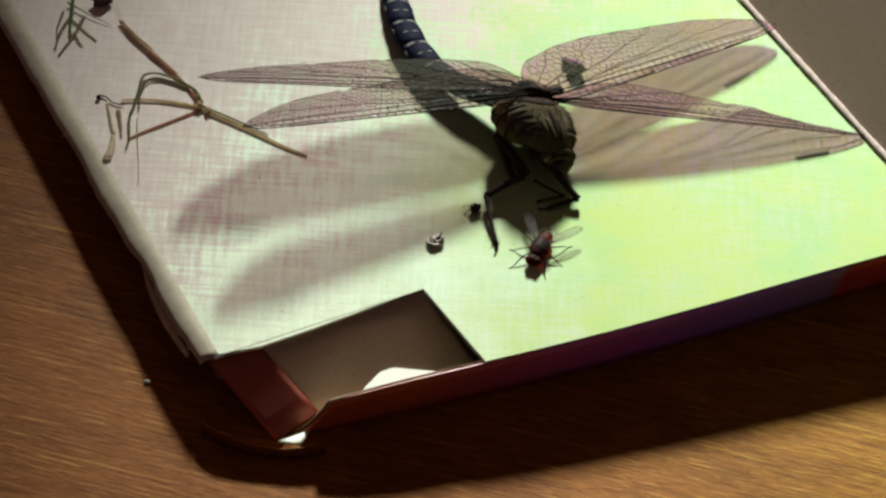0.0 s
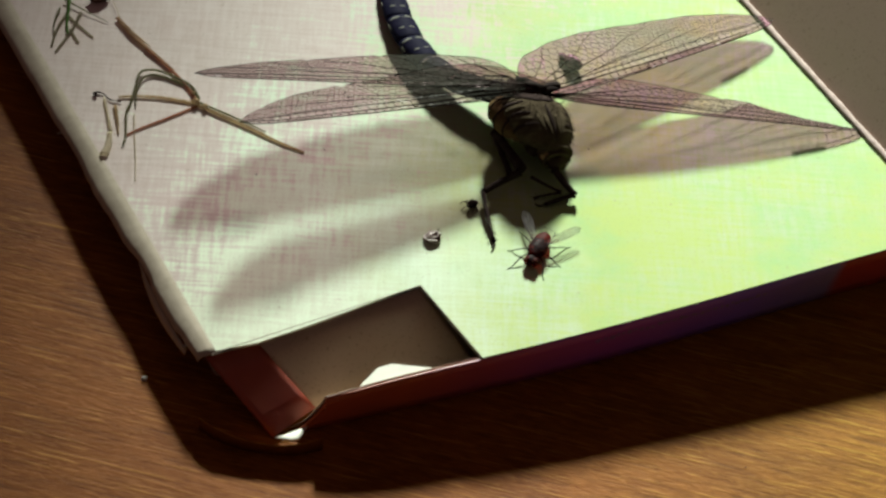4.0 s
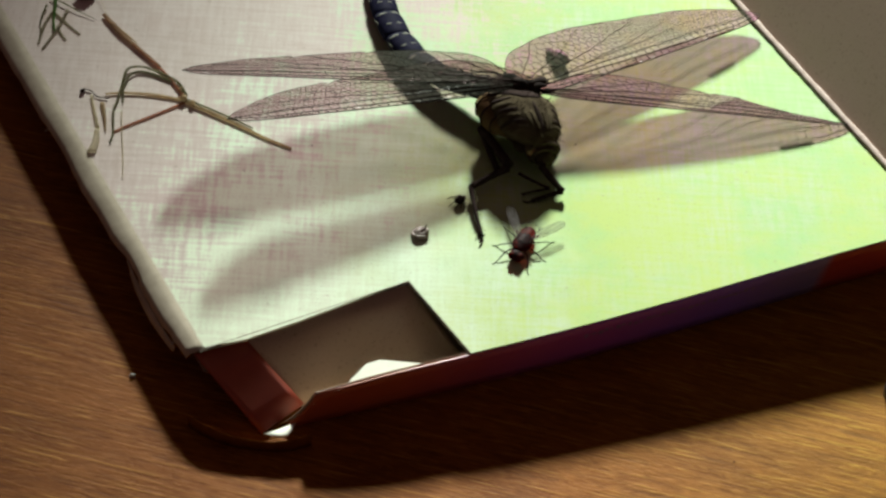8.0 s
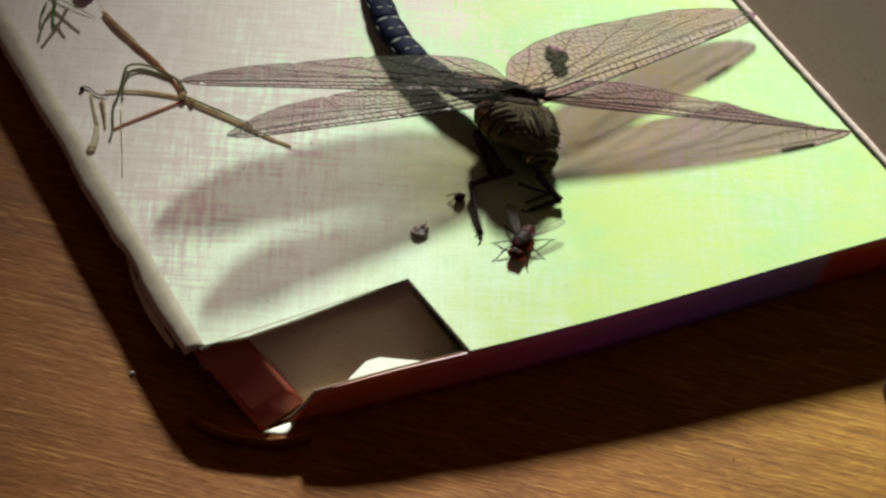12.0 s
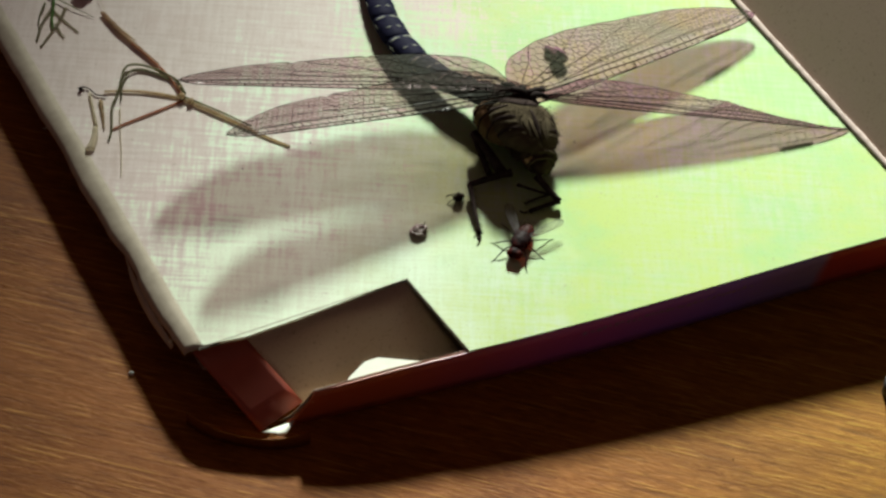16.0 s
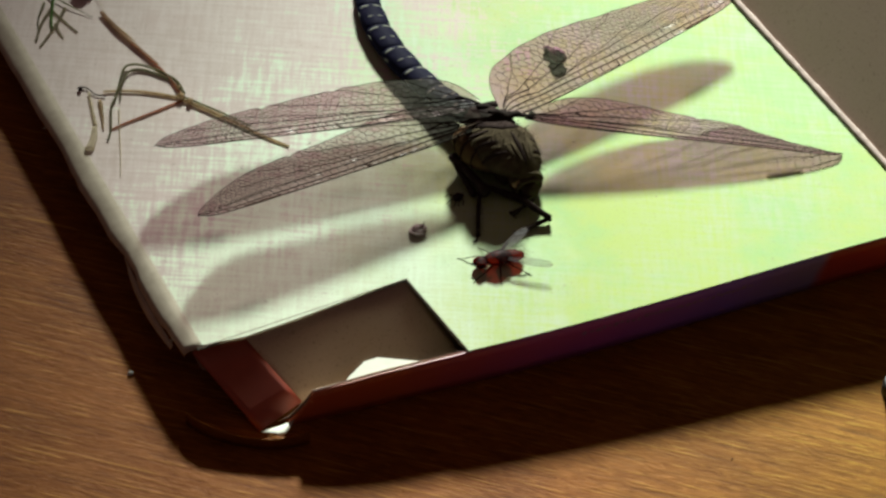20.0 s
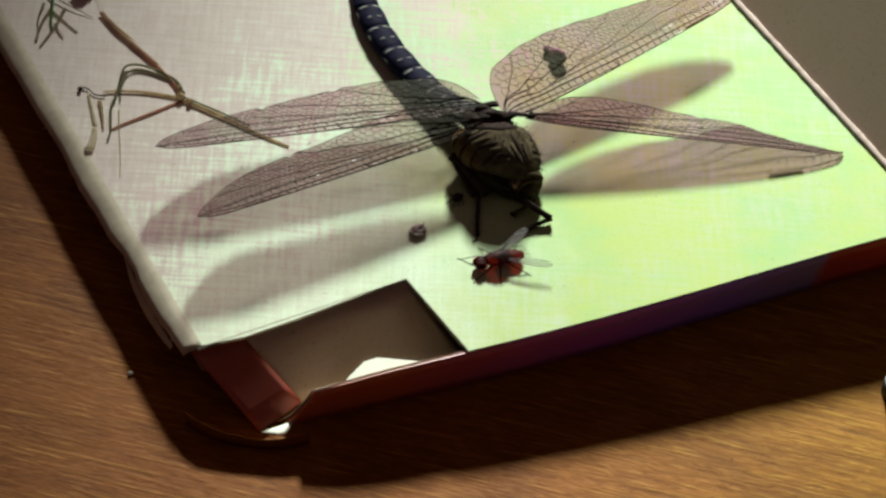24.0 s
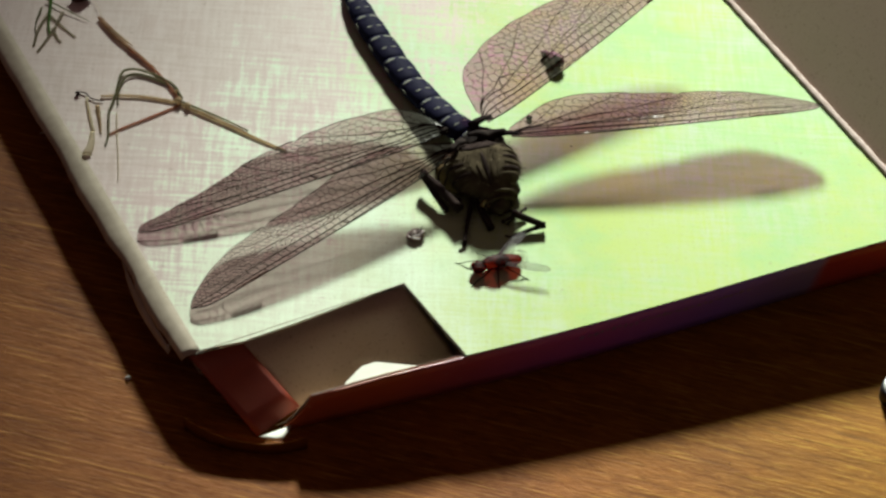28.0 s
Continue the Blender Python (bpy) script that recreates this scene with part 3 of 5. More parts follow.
def wing_shape(length, trail, twist, mirror, notches):
    """Membrane, vein network and stigma of one wing, span along x, leading edge to +y; twist: turn of its root against its tip; notches: where the hind margin is nicked."""
    def at(u, w, lift=0.0):
        a, b = curve_table(LEAD, u), curve_table(trail, u)
        b *= 1 + 0.012 * math.sin(u * 19 + length) + 0.008 * math.sin(u * 47 + 3 * length * mirror)
        for un in notches:
            b *= 1 - 0.13 * math.exp(-(((u - un) / 0.012) ** 2)) * (1 if u > un else 0.35)
        y = a + (b - a) * w
        z = 0.10 * math.sin(y * 3.1) * min(1, u * 4) * (1 - w) + 0.5 * math.sin(u * 2.6) * (w - 0.3) * 0.5 + y * math.tan(twist * (1 - u)) + lift
        return Vector((mirror * u * length, y, z))

    us = [0, 0.01, 0.03, 0.05] + [0.08 + 0.88 * i / 66 for i in range(67)] + [0.97, 0.98, 0.987, 0.993, 0.997, 1.0]
    ws = [i / 16 for i in range(17)]
    points = [at(u, w) for u in us for w in ws]
    m = len(ws)
    faces = [(i * m + j, i * m + j + 1, (i + 1) * m + j + 1, (i + 1) * m + j) for i in range(len(us) - 1) for j in range(m - 1)]
    membrane = points, faces

    rods = []
    def vein(table, r0, r1, start=0.0, stop=1.0, n=44):
        line = [at(start + (stop - start) * i / n, lerp_table(table, start + (stop - start) * i / n)) for i in range(n + 1)]
        for i in range(n):
            k = i / n
            rods.append((line[i], line[i + 1], r0 + (r1 - r0) * k))
    radius = [(0, 0.30), (0.06, 0.20), (0.15, 0.16), (0.45, 0.13), (0.9, 0.12), (1, 0.3)]
    sector = [(0, 0.4), (0.15, 0.23), (0.5, 0.25), (0.9, 0.36), (1, 0.6)]
    vein([(0, 0), (1, 0)], 0.12, 0.08)
    vein([(0, 0.16), (0.1, 0.09), (0.45, 0.02)], 0.085, 0.06, 0, 0.45)
    vein(radius, 0.125, 0.065)
    vein(sector, 0.10, 0.05, 0.0, 0.97)
    vein([(0.2, 0.25), (0.5, 0.38), (0.8, 0.64), (0.9, 0.9)], 0.08, 0.04, 0.2, 0.9)
    vein([(0.3, 0.30), (0.5, 0.46), (0.7, 0.78), (0.76, 1.0)], 0.06, 0.035, 0.3, 0.76)
    vein([(0, 0.5), (0.12, 0.34), (0.35, 0.50), (0.56, 0.86), (0.60, 1.0)], 0.11, 0.05, 0, 0.60)
    vein([(0.02, 0.5), (0.10, 0.42), (0.25, 0.62), (0.40, 1.0)], 0.10, 0.05, 0.02, 0.40)
    vein([(0.01, 0.5), (0.06, 0.5), (0.13, 0.72), (0.19, 1.0)], 0.09, 0.05, 0.01, 0.19)
    vein([(0, 1), (1, 1)], 0.055, 0.045, n=110)
    # the triangle behind the arculus, the nodus and the short cross veins of the leading strip
    for a, b in (((0.13, 0.31), (0.15, 0.50)), ((0.15, 0.50), (0.205, 0.40)), ((0.115, 0.20), (0.12, 0.36))):
        rods.append((at(*a), at(*b), 0.075))
    rods.append((at(0.45, 0.0), at(0.462, 0.14), 0.10))
    n_cross = int(length / 1.35)
    for i in range(2, n_cross):
        u = i / n_cross
        rods.append((at(u, 0), at(u + 0.004, lerp_table(radius, u)), 0.05))
        rods.append((at(u + 0.012, lerp_table(radius, u)), at(u + 0.015, lerp_table(sector, u)), 0.045))
    # cells: large at the root, small towards the tip and the hind margin
    rng = random.Random(int(length * 10) + (3 if mirror > 0 else 0))
    spots, x, step = [], 0.0, []
    while x < length:
        spots.append(x)
        step.append(0.92 - 0.46 * min(1.0, x / (0.62 * length)))
        x += step[-1] * 0.866
    grid = {}
    def vertex(ix, iy):
        if not 0 <= ix < len(spots):
            return None
        if (ix, iy) not in grid:
            s = step[ix]
            u = (spots[ix] + rng.uniform(-0.26, 0.26) * s) / length
            found = None
            if 0.03 < u < 0.995:
                a, b = curve_table(LEAD, u), curve_table(trail, u)
                fan = iy * 0.5 * s + rng.uniform(-0.24, 0.24) * s
                w = lerp_table(radius, u) + 0.05 + fan / abs(b - a) * (1 + 0.12 * fan / abs(b - a))
                if w < 0.995 and w > lerp_table(radius, u) + 0.06:
                    found = at(u, w)
            grid[ix, iy] = found
        return grid[ix, iy]
    for ix in range(len(spots)):
        for r in range(12):
            base = r * 6 + (3 if ix % 2 else 0)
            a, b = vertex(ix, base + 1), vertex(ix, base + 3)
            if a and b:
                rods.append((a, b, 0.038))
            for nx in (ix - 1, ix + 1):
                for c in (vertex(nx, base + 4),):
                    if b and c:
                        rods.append((b, c, 0.038))
    stigma = [at(0.755 + 0.105 * i / 6, w, 0.0) for i in range(7) for w in (-0.010, 0.055)]
    up = [p + Vector((0, 0, 0.07)) for p in stigma]
    down = [p - Vector((0, 0, 0.07)) for p in stigma]
    sf = []
    for i in range(6):
        a = i * 2
        sf += [(a, a + 1, a + 3, a + 2), (a + 14, a + 16, a + 17, a + 15), (a, a + 2, a + 16, a + 14), (a + 1, a + 15, a + 17, a + 3)]
    return membrane, prisms(rods), (up + down, sf)


def build_wing(name, length, trail, twist, mirror, notches, film, label, parent):
    membrane, veins, stigma = wing_shape(length, trail, twist, mirror, notches)
    wing = part(name, membrane, film, parent, label)
    part("vein_net", veins, VEIN, wing, "dark net of veins", smooth=False)
    part("stigma", stigma, STIGMA, wing, "dark brown wing spot")
    part("wing_base", tube([(mirror * 1.2, 0.1, 0.0), (0, -0.5, 0.0), (-mirror * 1.1, -0.8, 0.1), (-mirror * 2.3, -0.9, 0.2)], lambda u: 0.45 + 0.35 * u, 8, 0.55), VELVET, wing, "dark horny wing base")
    return wing


SEG_LEN = (3.2, 4.2, 5.6, 5.8, 5.8, 5.8, 5.6, 4.6, 3.4, 2.4)
SEG_RAD = (2.7, 2.5, 2.35, 2.3, 2.3, 2.3, 2.25, 2.1, 1.8, 1.4)


def build_segment(i, parent):
    """One ring of the tail: dark barrel with a pale band and paired pale marks on its back."""
    length, r0 = SEG_LEN[i], SEG_RAD[i]
    r1 = SEG_RAD[min(i + 1, 9)] if i < 9 else 0.7
    def radius(u):
        return (r0 + (r1 - r0) * u) * (1 - 0.10 * (2 * u - 1) ** 8) * (0.96 + 0.04 * math.sin(u * math.pi))
    barrel = tube([(0, length * 1.06 * k / 10 - 0.1, 0) for k in range(11)], radius, 18)
    seg = part("tail_segment", ([(p[0], p[1], p[2] * 0.57) for p in barrel[0]], barrel[1]), BLUE_CHITIN, parent)
    def patch(y0, y1, a0, a1, name):
        grid = []
        for k in range(5):
            u = y0 + (y1 - y0) * k / 4
            row = []
            for j in range(6):
                wide = 1 - 0.6 * (2 * k / 4 - 1) ** 2
                mid = (a0 + a1) / 2
                a = radians(mid + (a0 + (a1 - a0) * j / 5 - mid) * wide)
                r = radius(u) + 0.05
                row.append((r * math.sin(a), length * u, r * 0.57 * math.cos(a)))
            grid.append(row)
        part(name, sheet(grid, 0.06), PALE_SPOT, seg)
    for side in (-1, 1):
        patch(0.86, 0.94, side * 6, side * 56, "pale_mark")
        patch(0.38, 0.43, side * 8, side * 34, "pale_mark")
        patch(0.58, 0.80, side * 68, side * 84, "side_mark")
    return seg


def build_dragonfly():
    fly = empty("dragonfly", label="headless brown and blue-black dragonfly, wings spread, on the carton", category="dragonfly")
    def chest(d):
        return 1 + 0.08 * max(0, d.z) * abs(d.x) - 0.14 * max(0, d.y) ** 2 - 0.10 * max(0, -d.z) * max(0, -d.y) - 0.30 * max(0, d.z) * max(0, d.y) - 0.26 * max(0, d.z) * max(0, -d.y)
    part("thorax", blob((-1.8, -0.3, -0.5), (5.35, 7.3, 3.15), 0.05, 2, 22, 30, chest), CHITIN, fly, "brown hairy thorax with olive stripes")
    def band(a0, a1, y0, y1, name, material, lift=0.06):
        grid = []
        for k in range(9):
            v = y0 + (y1 - y0) * k / 8
            row = []
            wide = max(0.25, math.sin(math.pi * (k + 0.6) / 9.2))
            for j in range(5):
                a = radians((a0 + a1) / 2 + (a1 - a0) / 2 * wide * (j / 2 - 1))
                c = math.sqrt(max(0.02, 1 - v * v))
                d = Vector((c * math.sin(a), v, c * math.cos(a)))
                s = (1 + 0.05 * noise.noise(d * 2.3 + Vector((2, 0, 0)))) * chest(d) + lift / 3.6
                row.append((-1.8 + d.x * 5.35 * s, -0.3 + d.y * 7.3 * s, -0.5 + d.z * 3.15 * s))
            grid.append(row)
        part(name, sheet(grid, 0.08), material, fly)
    def hoop(side, yc, half, a0, a1, name, material, lift=0.06):
        grid = []
        for k in range(11):
            a = radians(side * (a0 + (a1 - a0) * k / 10))
            mid = yc + 0.22 * (k / 10 - 0.4)
            row = []
            for j in range(4):
                v = mid + half * (1 - 0.6 * abs(k / 5 - 1) ** 3) * (2 * j / 3 - 1)
                c = math.sqrt(max(0.02, 1 - v * v))
                d = Vector((c * math.sin(a), v, c * math.cos(a)))
                s = (1 + 0.05 * noise.noise(d * 2.3 + Vector((2, 0, 0)))) * chest(d) + lift / 3.6
                row.append((-1.8 + d.x * 5.35 * s, -0.3 + d.y * 7.3 * s, -0.5 + d.z * 3.15 * s))
            grid.append(row)
        part(name, sheet(grid, 0.08), material, fly)
    for side in (-1, 1):
        band(side * 22, side * 31, -0.85, -0.35, "shoulder_stripe", STRIPE)
        for yc, half in ((-0.62, 0.05), (-0.30, 0.06), (0.02, 0.055), (0.34, 0.06), (0.62, 0.05)):
            hoop(side, yc, half, 38, 118, "side_stripe", STRIPE)
            hoop(side, yc + 0.15, 0.035, 34, 112, "dark_suture", CHITIN_DARK, 0.09)
    band(-4, 4, -0.95, -0.1, "mid_ridge", CHITIN_DARK, 0.12)
    band(-52, 52, 0.02, 0.92, "wing_bed", CHITIN_DARK, 0.10)
    for side in (-1, 1):
        band(side * 8, side * 17, -0.9, -0.35, "shoulder_plate", CHITIN, 0.16)
        part("coxa", blob((side * 2.1 - 0.4, -3.4, -3.2), (1.2, 1.5, 1.3), 0.2, 12), CHITIN, fly)
        part("coxa", blob((side * 2.3 - 0.4, -0.6, -3.5), (1.3, 1.6, 1.1), 0.2, 13), CHITIN, fly)
    part("flank", blob((-5.2, 1.0, -1.7), (2.9, 4.7, 2.2), 0.08, 21, 16, 22), FLANK, fly, "ochre-brown flank below the wings")
    for k, y in enumerate((-1.6, 0.6, 2.8)):
        c = math.sqrt(1 - ((y - 1.0) / 4.9) ** 2)
        arc = [(-5.2 + 3.0 * c * math.cos(a), y + 0.5 * math.sin(a), -1.7 + 2.3 * c * math.sin(a)) for a in np.linspace(radians(40), radians(215), 14)]
        part("flank_suture", tube(arc, 0.16, 6, 0.8), CHITIN_DARK, fly)
    part("hind_thorax", blob((-0.9, 4.9, -0.2), (3.9, 3.8, 2.2), 0.10, 15), CHITIN_DARK, fly)
    # wing roots and the plate between them
    part("wing_plate", blob((-0.6, 4.3, 1.1), (3.0, 2.6, 0.95), 0.22, 5), VELVET, fly)
    for x, y, z in ((-1.6, 3.9, 2.5), (-1.6, 6.6, 1.6), (1.9, 3.4, 2.4), (0.9, 5.0, 1.5)):
        side = -1 if x < 0 else 1
        part("wing_root", tube(smooth_path([(x - side * 1.6, y, z - 0.5), (x - side * 0.5, y, z + 0.1), (x + side * 1.0, y + 0.2, z + 0.1)], 4), lambda u: 0.95 - 0.6 * u, 8, 0.6), VELVET, fly)
    # collar, neck stump and the flake that hangs there
    part("collar", blob((-1.0, -6.4, -1.9), (2.9, 1.6, 2.0), 0.14, 7), CHITIN, fly)
    ring = [(-1.1 + 2.0 * math.cos(a), -7.8 - 0.25 * math.sin(a), -2.3 + 1.4 * math.sin(a)) for a in np.linspace(0, 2 * math.pi, 25)]
    part("neck_ring", tube(ring, 0.34, 6), STRIPE, fly)
    ring = [(-1.1 + 2.6 * math.cos(a), -7.1 - 0.25 * math.sin(a), -2.0 + 1.75 * math.sin(a)) for a in np.linspace(0.1, 3.0, 15)]
    part("neck_ring", tube(ring, 0.28, 6), STRIPE, fly)
    part("neck_stump", blob((-1.0, -8.3, -2.5), (1.4, 1.0, 1.25), 0.25, 8), CHITIN, fly, "torn brown neck stump")
    part("collar_flake", sheet([[(-3.6, -7.0, -1.5), (-2.9, -7.5, -1.3)], [(-3.9, -7.4, -2.2), (-2.9, -7.9, -1.9)], [(-3.1, -7.7, -2.7), (-2.6, -8.0, -2.2)]], 0.1), AMBER, fly, "small yellow flake of broken shell")
    for k, (x, z) in enumerate(((-2.6, -3.4), (-0.6, -3.5))):
        part("claw", tube(smooth_path([(x, -6.4, z), (x + 0.5, -7.4, z - 0.4), (x + 1.5, -7.6, z - 0.5), (x + 1.9, -7.3, z - 0.2)], 5), lambda u: 0.20 * (1 - u) + 0.06, 6), CHITIN_DARK, fly)
    # short hair
    rng = random.Random(11)
    hairs = []
    for _ in range(900):
        d = Vector((rng.gauss(0, 1), rng.gauss(0, 1), rng.gauss(0, 1))).normalized()
        s = (1 + 0.05 * noise.noise(d * 2.3 + Vector((2, 0, 0)))) * chest(d)
        p = Vector((-1.8 + d.x * 5.35 * s, -0.3 + d.y * 7.3 * s, -0.5 + d.z * 3.15 * s))
        q = p + (d + Vector((rng.gauss(0, 0.35), rng.gauss(0, 0.35) - 0.2, rng.gauss(0, 0.35)))) * rng.uniform(0.3, 0.75)
        hairs.append((p, q, (0.035, 0.012)))
    part("thorax_hair", prisms(hairs), HAIR, fly, "short brown fuzz", smooth=False)
    smoky, mauve = "smoky clear wing with dark veins", "clear wing, tinted mauve to colour its shadow, with dark veins"
    wings = {"left_fore": build_wing("forewing", 48.9, FORE_TRAIL, 0.51, -1, (0.62,), SMOKY_FILM, smoky, fly),
             "left_hind": build_wing("hindwing", 49.5, HIND_TRAIL, 0.245, -1, (0.40, 0.63), SMOKY_FILM, smoky, fly),
             "right_fore": build_wing("forewing", 48.9, FORE_TRAIL, 0.51, 1, (0.56,), MAUVE_SHADOW_FILM, mauve, fly),
             "right_hind": build_wing("hindwing", 49.5, HIND_TRAIL, 0.245, 1, (), MAUVE_SHADOW_FILM, mauve, fly)}
    segments = [build_segment(i, fly) for i in range(10)]
    for side in (-1, 1):
        part("tail_clasper", tube(smooth_path([(side * 0.5, 2.2, 0), (side * 0.9, 4.0, 0.1), (side * 0.7, 6.0, 0)], 5), lambda u: 0.35 + 0.15 * math.sin(u * 3), 8, 0.5), CHITIN_DARK, segments[9])
    return fly, wings, segments


def leg_bar(length, r0, r1, spines, parent, name):
    """One joint of a leg along +y, knobbly at its ends, with a row of bristles."""
    def radius(u):
        return r0 + (r1 - r0) * u + 0.10 * math.exp(-((u - 0.02) / 0.05) ** 2) + 0.12 * math.exp(-((u - 0.98) / 0.05) ** 2)
    bar = part(name, tube([(0.12 * math.sin(k / 12 * 3.1), length * k / 12, 0) for k in range(13)], radius, 9), CHITIN_DARK, parent)
    if spines:
        rng = random.Random(int(length * 100))
        rods = []
        for k in range(int(length * 2.2)):
            y = length * (k + 0.5) / (length * 2.2)
            for side in (-1, 1):
                rods.append(((side * r1 * 0.6, y, 0), (side * (r1 + 0.5), y + 0.5, rng.uniform(-0.3, 0.3)), (0.05, 0.02)))
        part("bristles", prisms(rods), CHITIN_DARK, bar, smooth=False)
    return bar


def build_legs(parent):
    """Each leg: thigh, shin and foot as joints of their own."""
    legs = {}
    legs["A", "femur"] = leg_bar(8.84, 0.75, 0.6, False, parent, "femur")
    legs["A", "tibia"] = leg_bar(7.50, 0.52, 0.42, True, parent, "tibia")
    legs["B", "femur"] = leg_bar(6.51, 0.55, 0.44, False, parent, "femur")
    legs["B", "tibia"] = leg_bar(9.50, 0.36, 0.26, True, parent, "tibia")
    part("foot", tube(smooth_path([(0, 9.50, 0), (0.1, 10.40, 0.0), (0.6, 10.80, 0.1)], 5), 0.13, 6), CHITIN_DARK, legs["B", "tibia"])
    legs["C", "femur"] = leg_bar(5.00, 0.55, 0.44, False, parent, "femur")
    legs["C", "tibia"] = leg_bar(4.70, 0.36, 0.26, True, parent, "tibia")
    part("foot", tube(smooth_path([(0, 4.70, 0), (0.1, 5.60, 0.0), (0.6, 6.00, 0.1)], 5), 0.13, 6), CHITIN_DARK, legs["C", "tibia"])
    legs["D", "femur"] = leg_bar(4.97, 0.24, 0.2, False, parent, "femur")
    legs["D", "tibia"] = leg_bar(4.13, 0.16, 0.12, True, parent, "tibia")
    return legs


# ---- the house fly ----
def low(shape, k=0.50):
    """Squeezed in height, so the fly's shadow comes out short in the camera's view."""
    return [(p[0], p[1], p[2] * k) for p in shape[0]], shape[1]


def build_house_fly():
    fly = empty("house_fly", label="small dark house fly with red eyes on the bright board", category="fly")
    part("thorax", low(blob((0, 0.1, 2.0), (1.35, 2.2, 1.6), 0.10, 3)), FLY_BODY, fly, "grey-black striped thorax")
    part("abdomen", low(blob((0, -2.0, 1.6), (1.25, 2.3, 1.3), 0.08, 4, shape=lambda d: 1 - 0.15 * max(0, -d.y))), FLY_RUST, fly, "rusty dark belly")
    part("head", low(blob((0, 2.75, 1.6), (1.15, 1.05, 1.15), 0.10, 5)), FLY_BODY, fly)
    for side in (-1, 1):
        part("eye", low(blob((side * 0.52, 2.95, 1.65), (0.52, 0.80, 1.10), 0.0, 6)), FLY_RED, fly, "dark red eye")
        part("antenna", low(tube([(side * 0.15, 3.7, 1.9), (side * 0.22, 4.05, 1.6)], 0.09, 6)), CHITIN_DARK, fly)
        outline = [(0, 0), (1.0, 0.4), (2.6, 0.8), (4.4, 1.0), (5.6, 0.9), (6.1, 0.45), (5.7, -0.2), (4.2, -0.55), (1.8, -0.55), (0.3, -0.3)]
        a = radians(-90 + side * 27)
        outline = [(x * 1.12, y * 0.95) for x, y in outline]
        pts = [(side * 0.75 + x * math.cos(a) - side * y * math.sin(a), -0.4 + x * math.sin(a) + side * y * math.cos(a), 2.7 + 0.04 * x - 0.12 * y) for x, y in outline]
        mid = tuple(sum(p[k] for p in pts) / len(pts) for k in range(3))
        n = len(pts)
        wing = part("wing", low((pts + [mid], [(i, (i + 1) % n, n) for i in range(n)])), FLY_WING, fly, "clear veined wing")
        rods = [(pts[0], pts[i], (0.05, 0.03)) for i in (3, 4, 5, 6)] + [(pts[i], pts[(i + 1) % n], 0.04) for i in range(n)]
        part("wing_veins", low(prisms(rods)), FLY_BODY, wing, smooth=False)
        for k, (y, reach, fwd) in enumerate(((1.3, 2.7, 3.3), (0.3, 4.0, 0.9), (-0.7, 3.9, -2.3))):
            leg = smooth_path([(side * 0.7, y, 1.5), (side * (1.0 + 0.2 * reach), y + fwd * 0.30, 1.3), (side * (0.35 + 0.62 * reach), y + fwd * 0.72, 0.7), (side * reach * 0.85, y + fwd * 0.95, 0.15), (side * reach, y + fwd * 1.15, 0.08)], 4)
            part("leg", low(tube(leg, lambda u: 0.15 - 0.10 * u, 6)), CHITIN_DARK, fly)
    rng = random.Random(4)
    rods = []
    for _ in range(140):
        d = Vector((rng.gauss(0, 1), rng.gauss(0, 1), abs(rng.gauss(0, 1)))).normalized()
        c = rng.choice(((0, 0, 2.1), (0, -2.7, 1.8)))
        p = Vector((c[0] + d.x * 1.45, c[1] + d.y * 1.8, c[2] + d.z * 1.32))
        rods.append((p, p + d * 0.4 + Vector((0, -0.35, 0)), (0.03, 0.01)))
    part("bristles", low(prisms(rods)), CHITIN_DARK, fly, smooth=False)
    return fly


# ---- loose bits ----
def stem(name, points, r0, r1, material, parent, flat=1.0, label=""):
    """A bent stem over the board, slid to fit the camera's view as it rises."""
    path = [(x - 0.25 * z, y - 0.6 * z, 0.15 * z + 0.10 + CARD_Z) for x, y, z in points]
    return part(name, tube(smooth_path(path, 6), lambda u: 0.82 * (r0 + (r1 - r0) * u), 7, flat), material, parent, label)


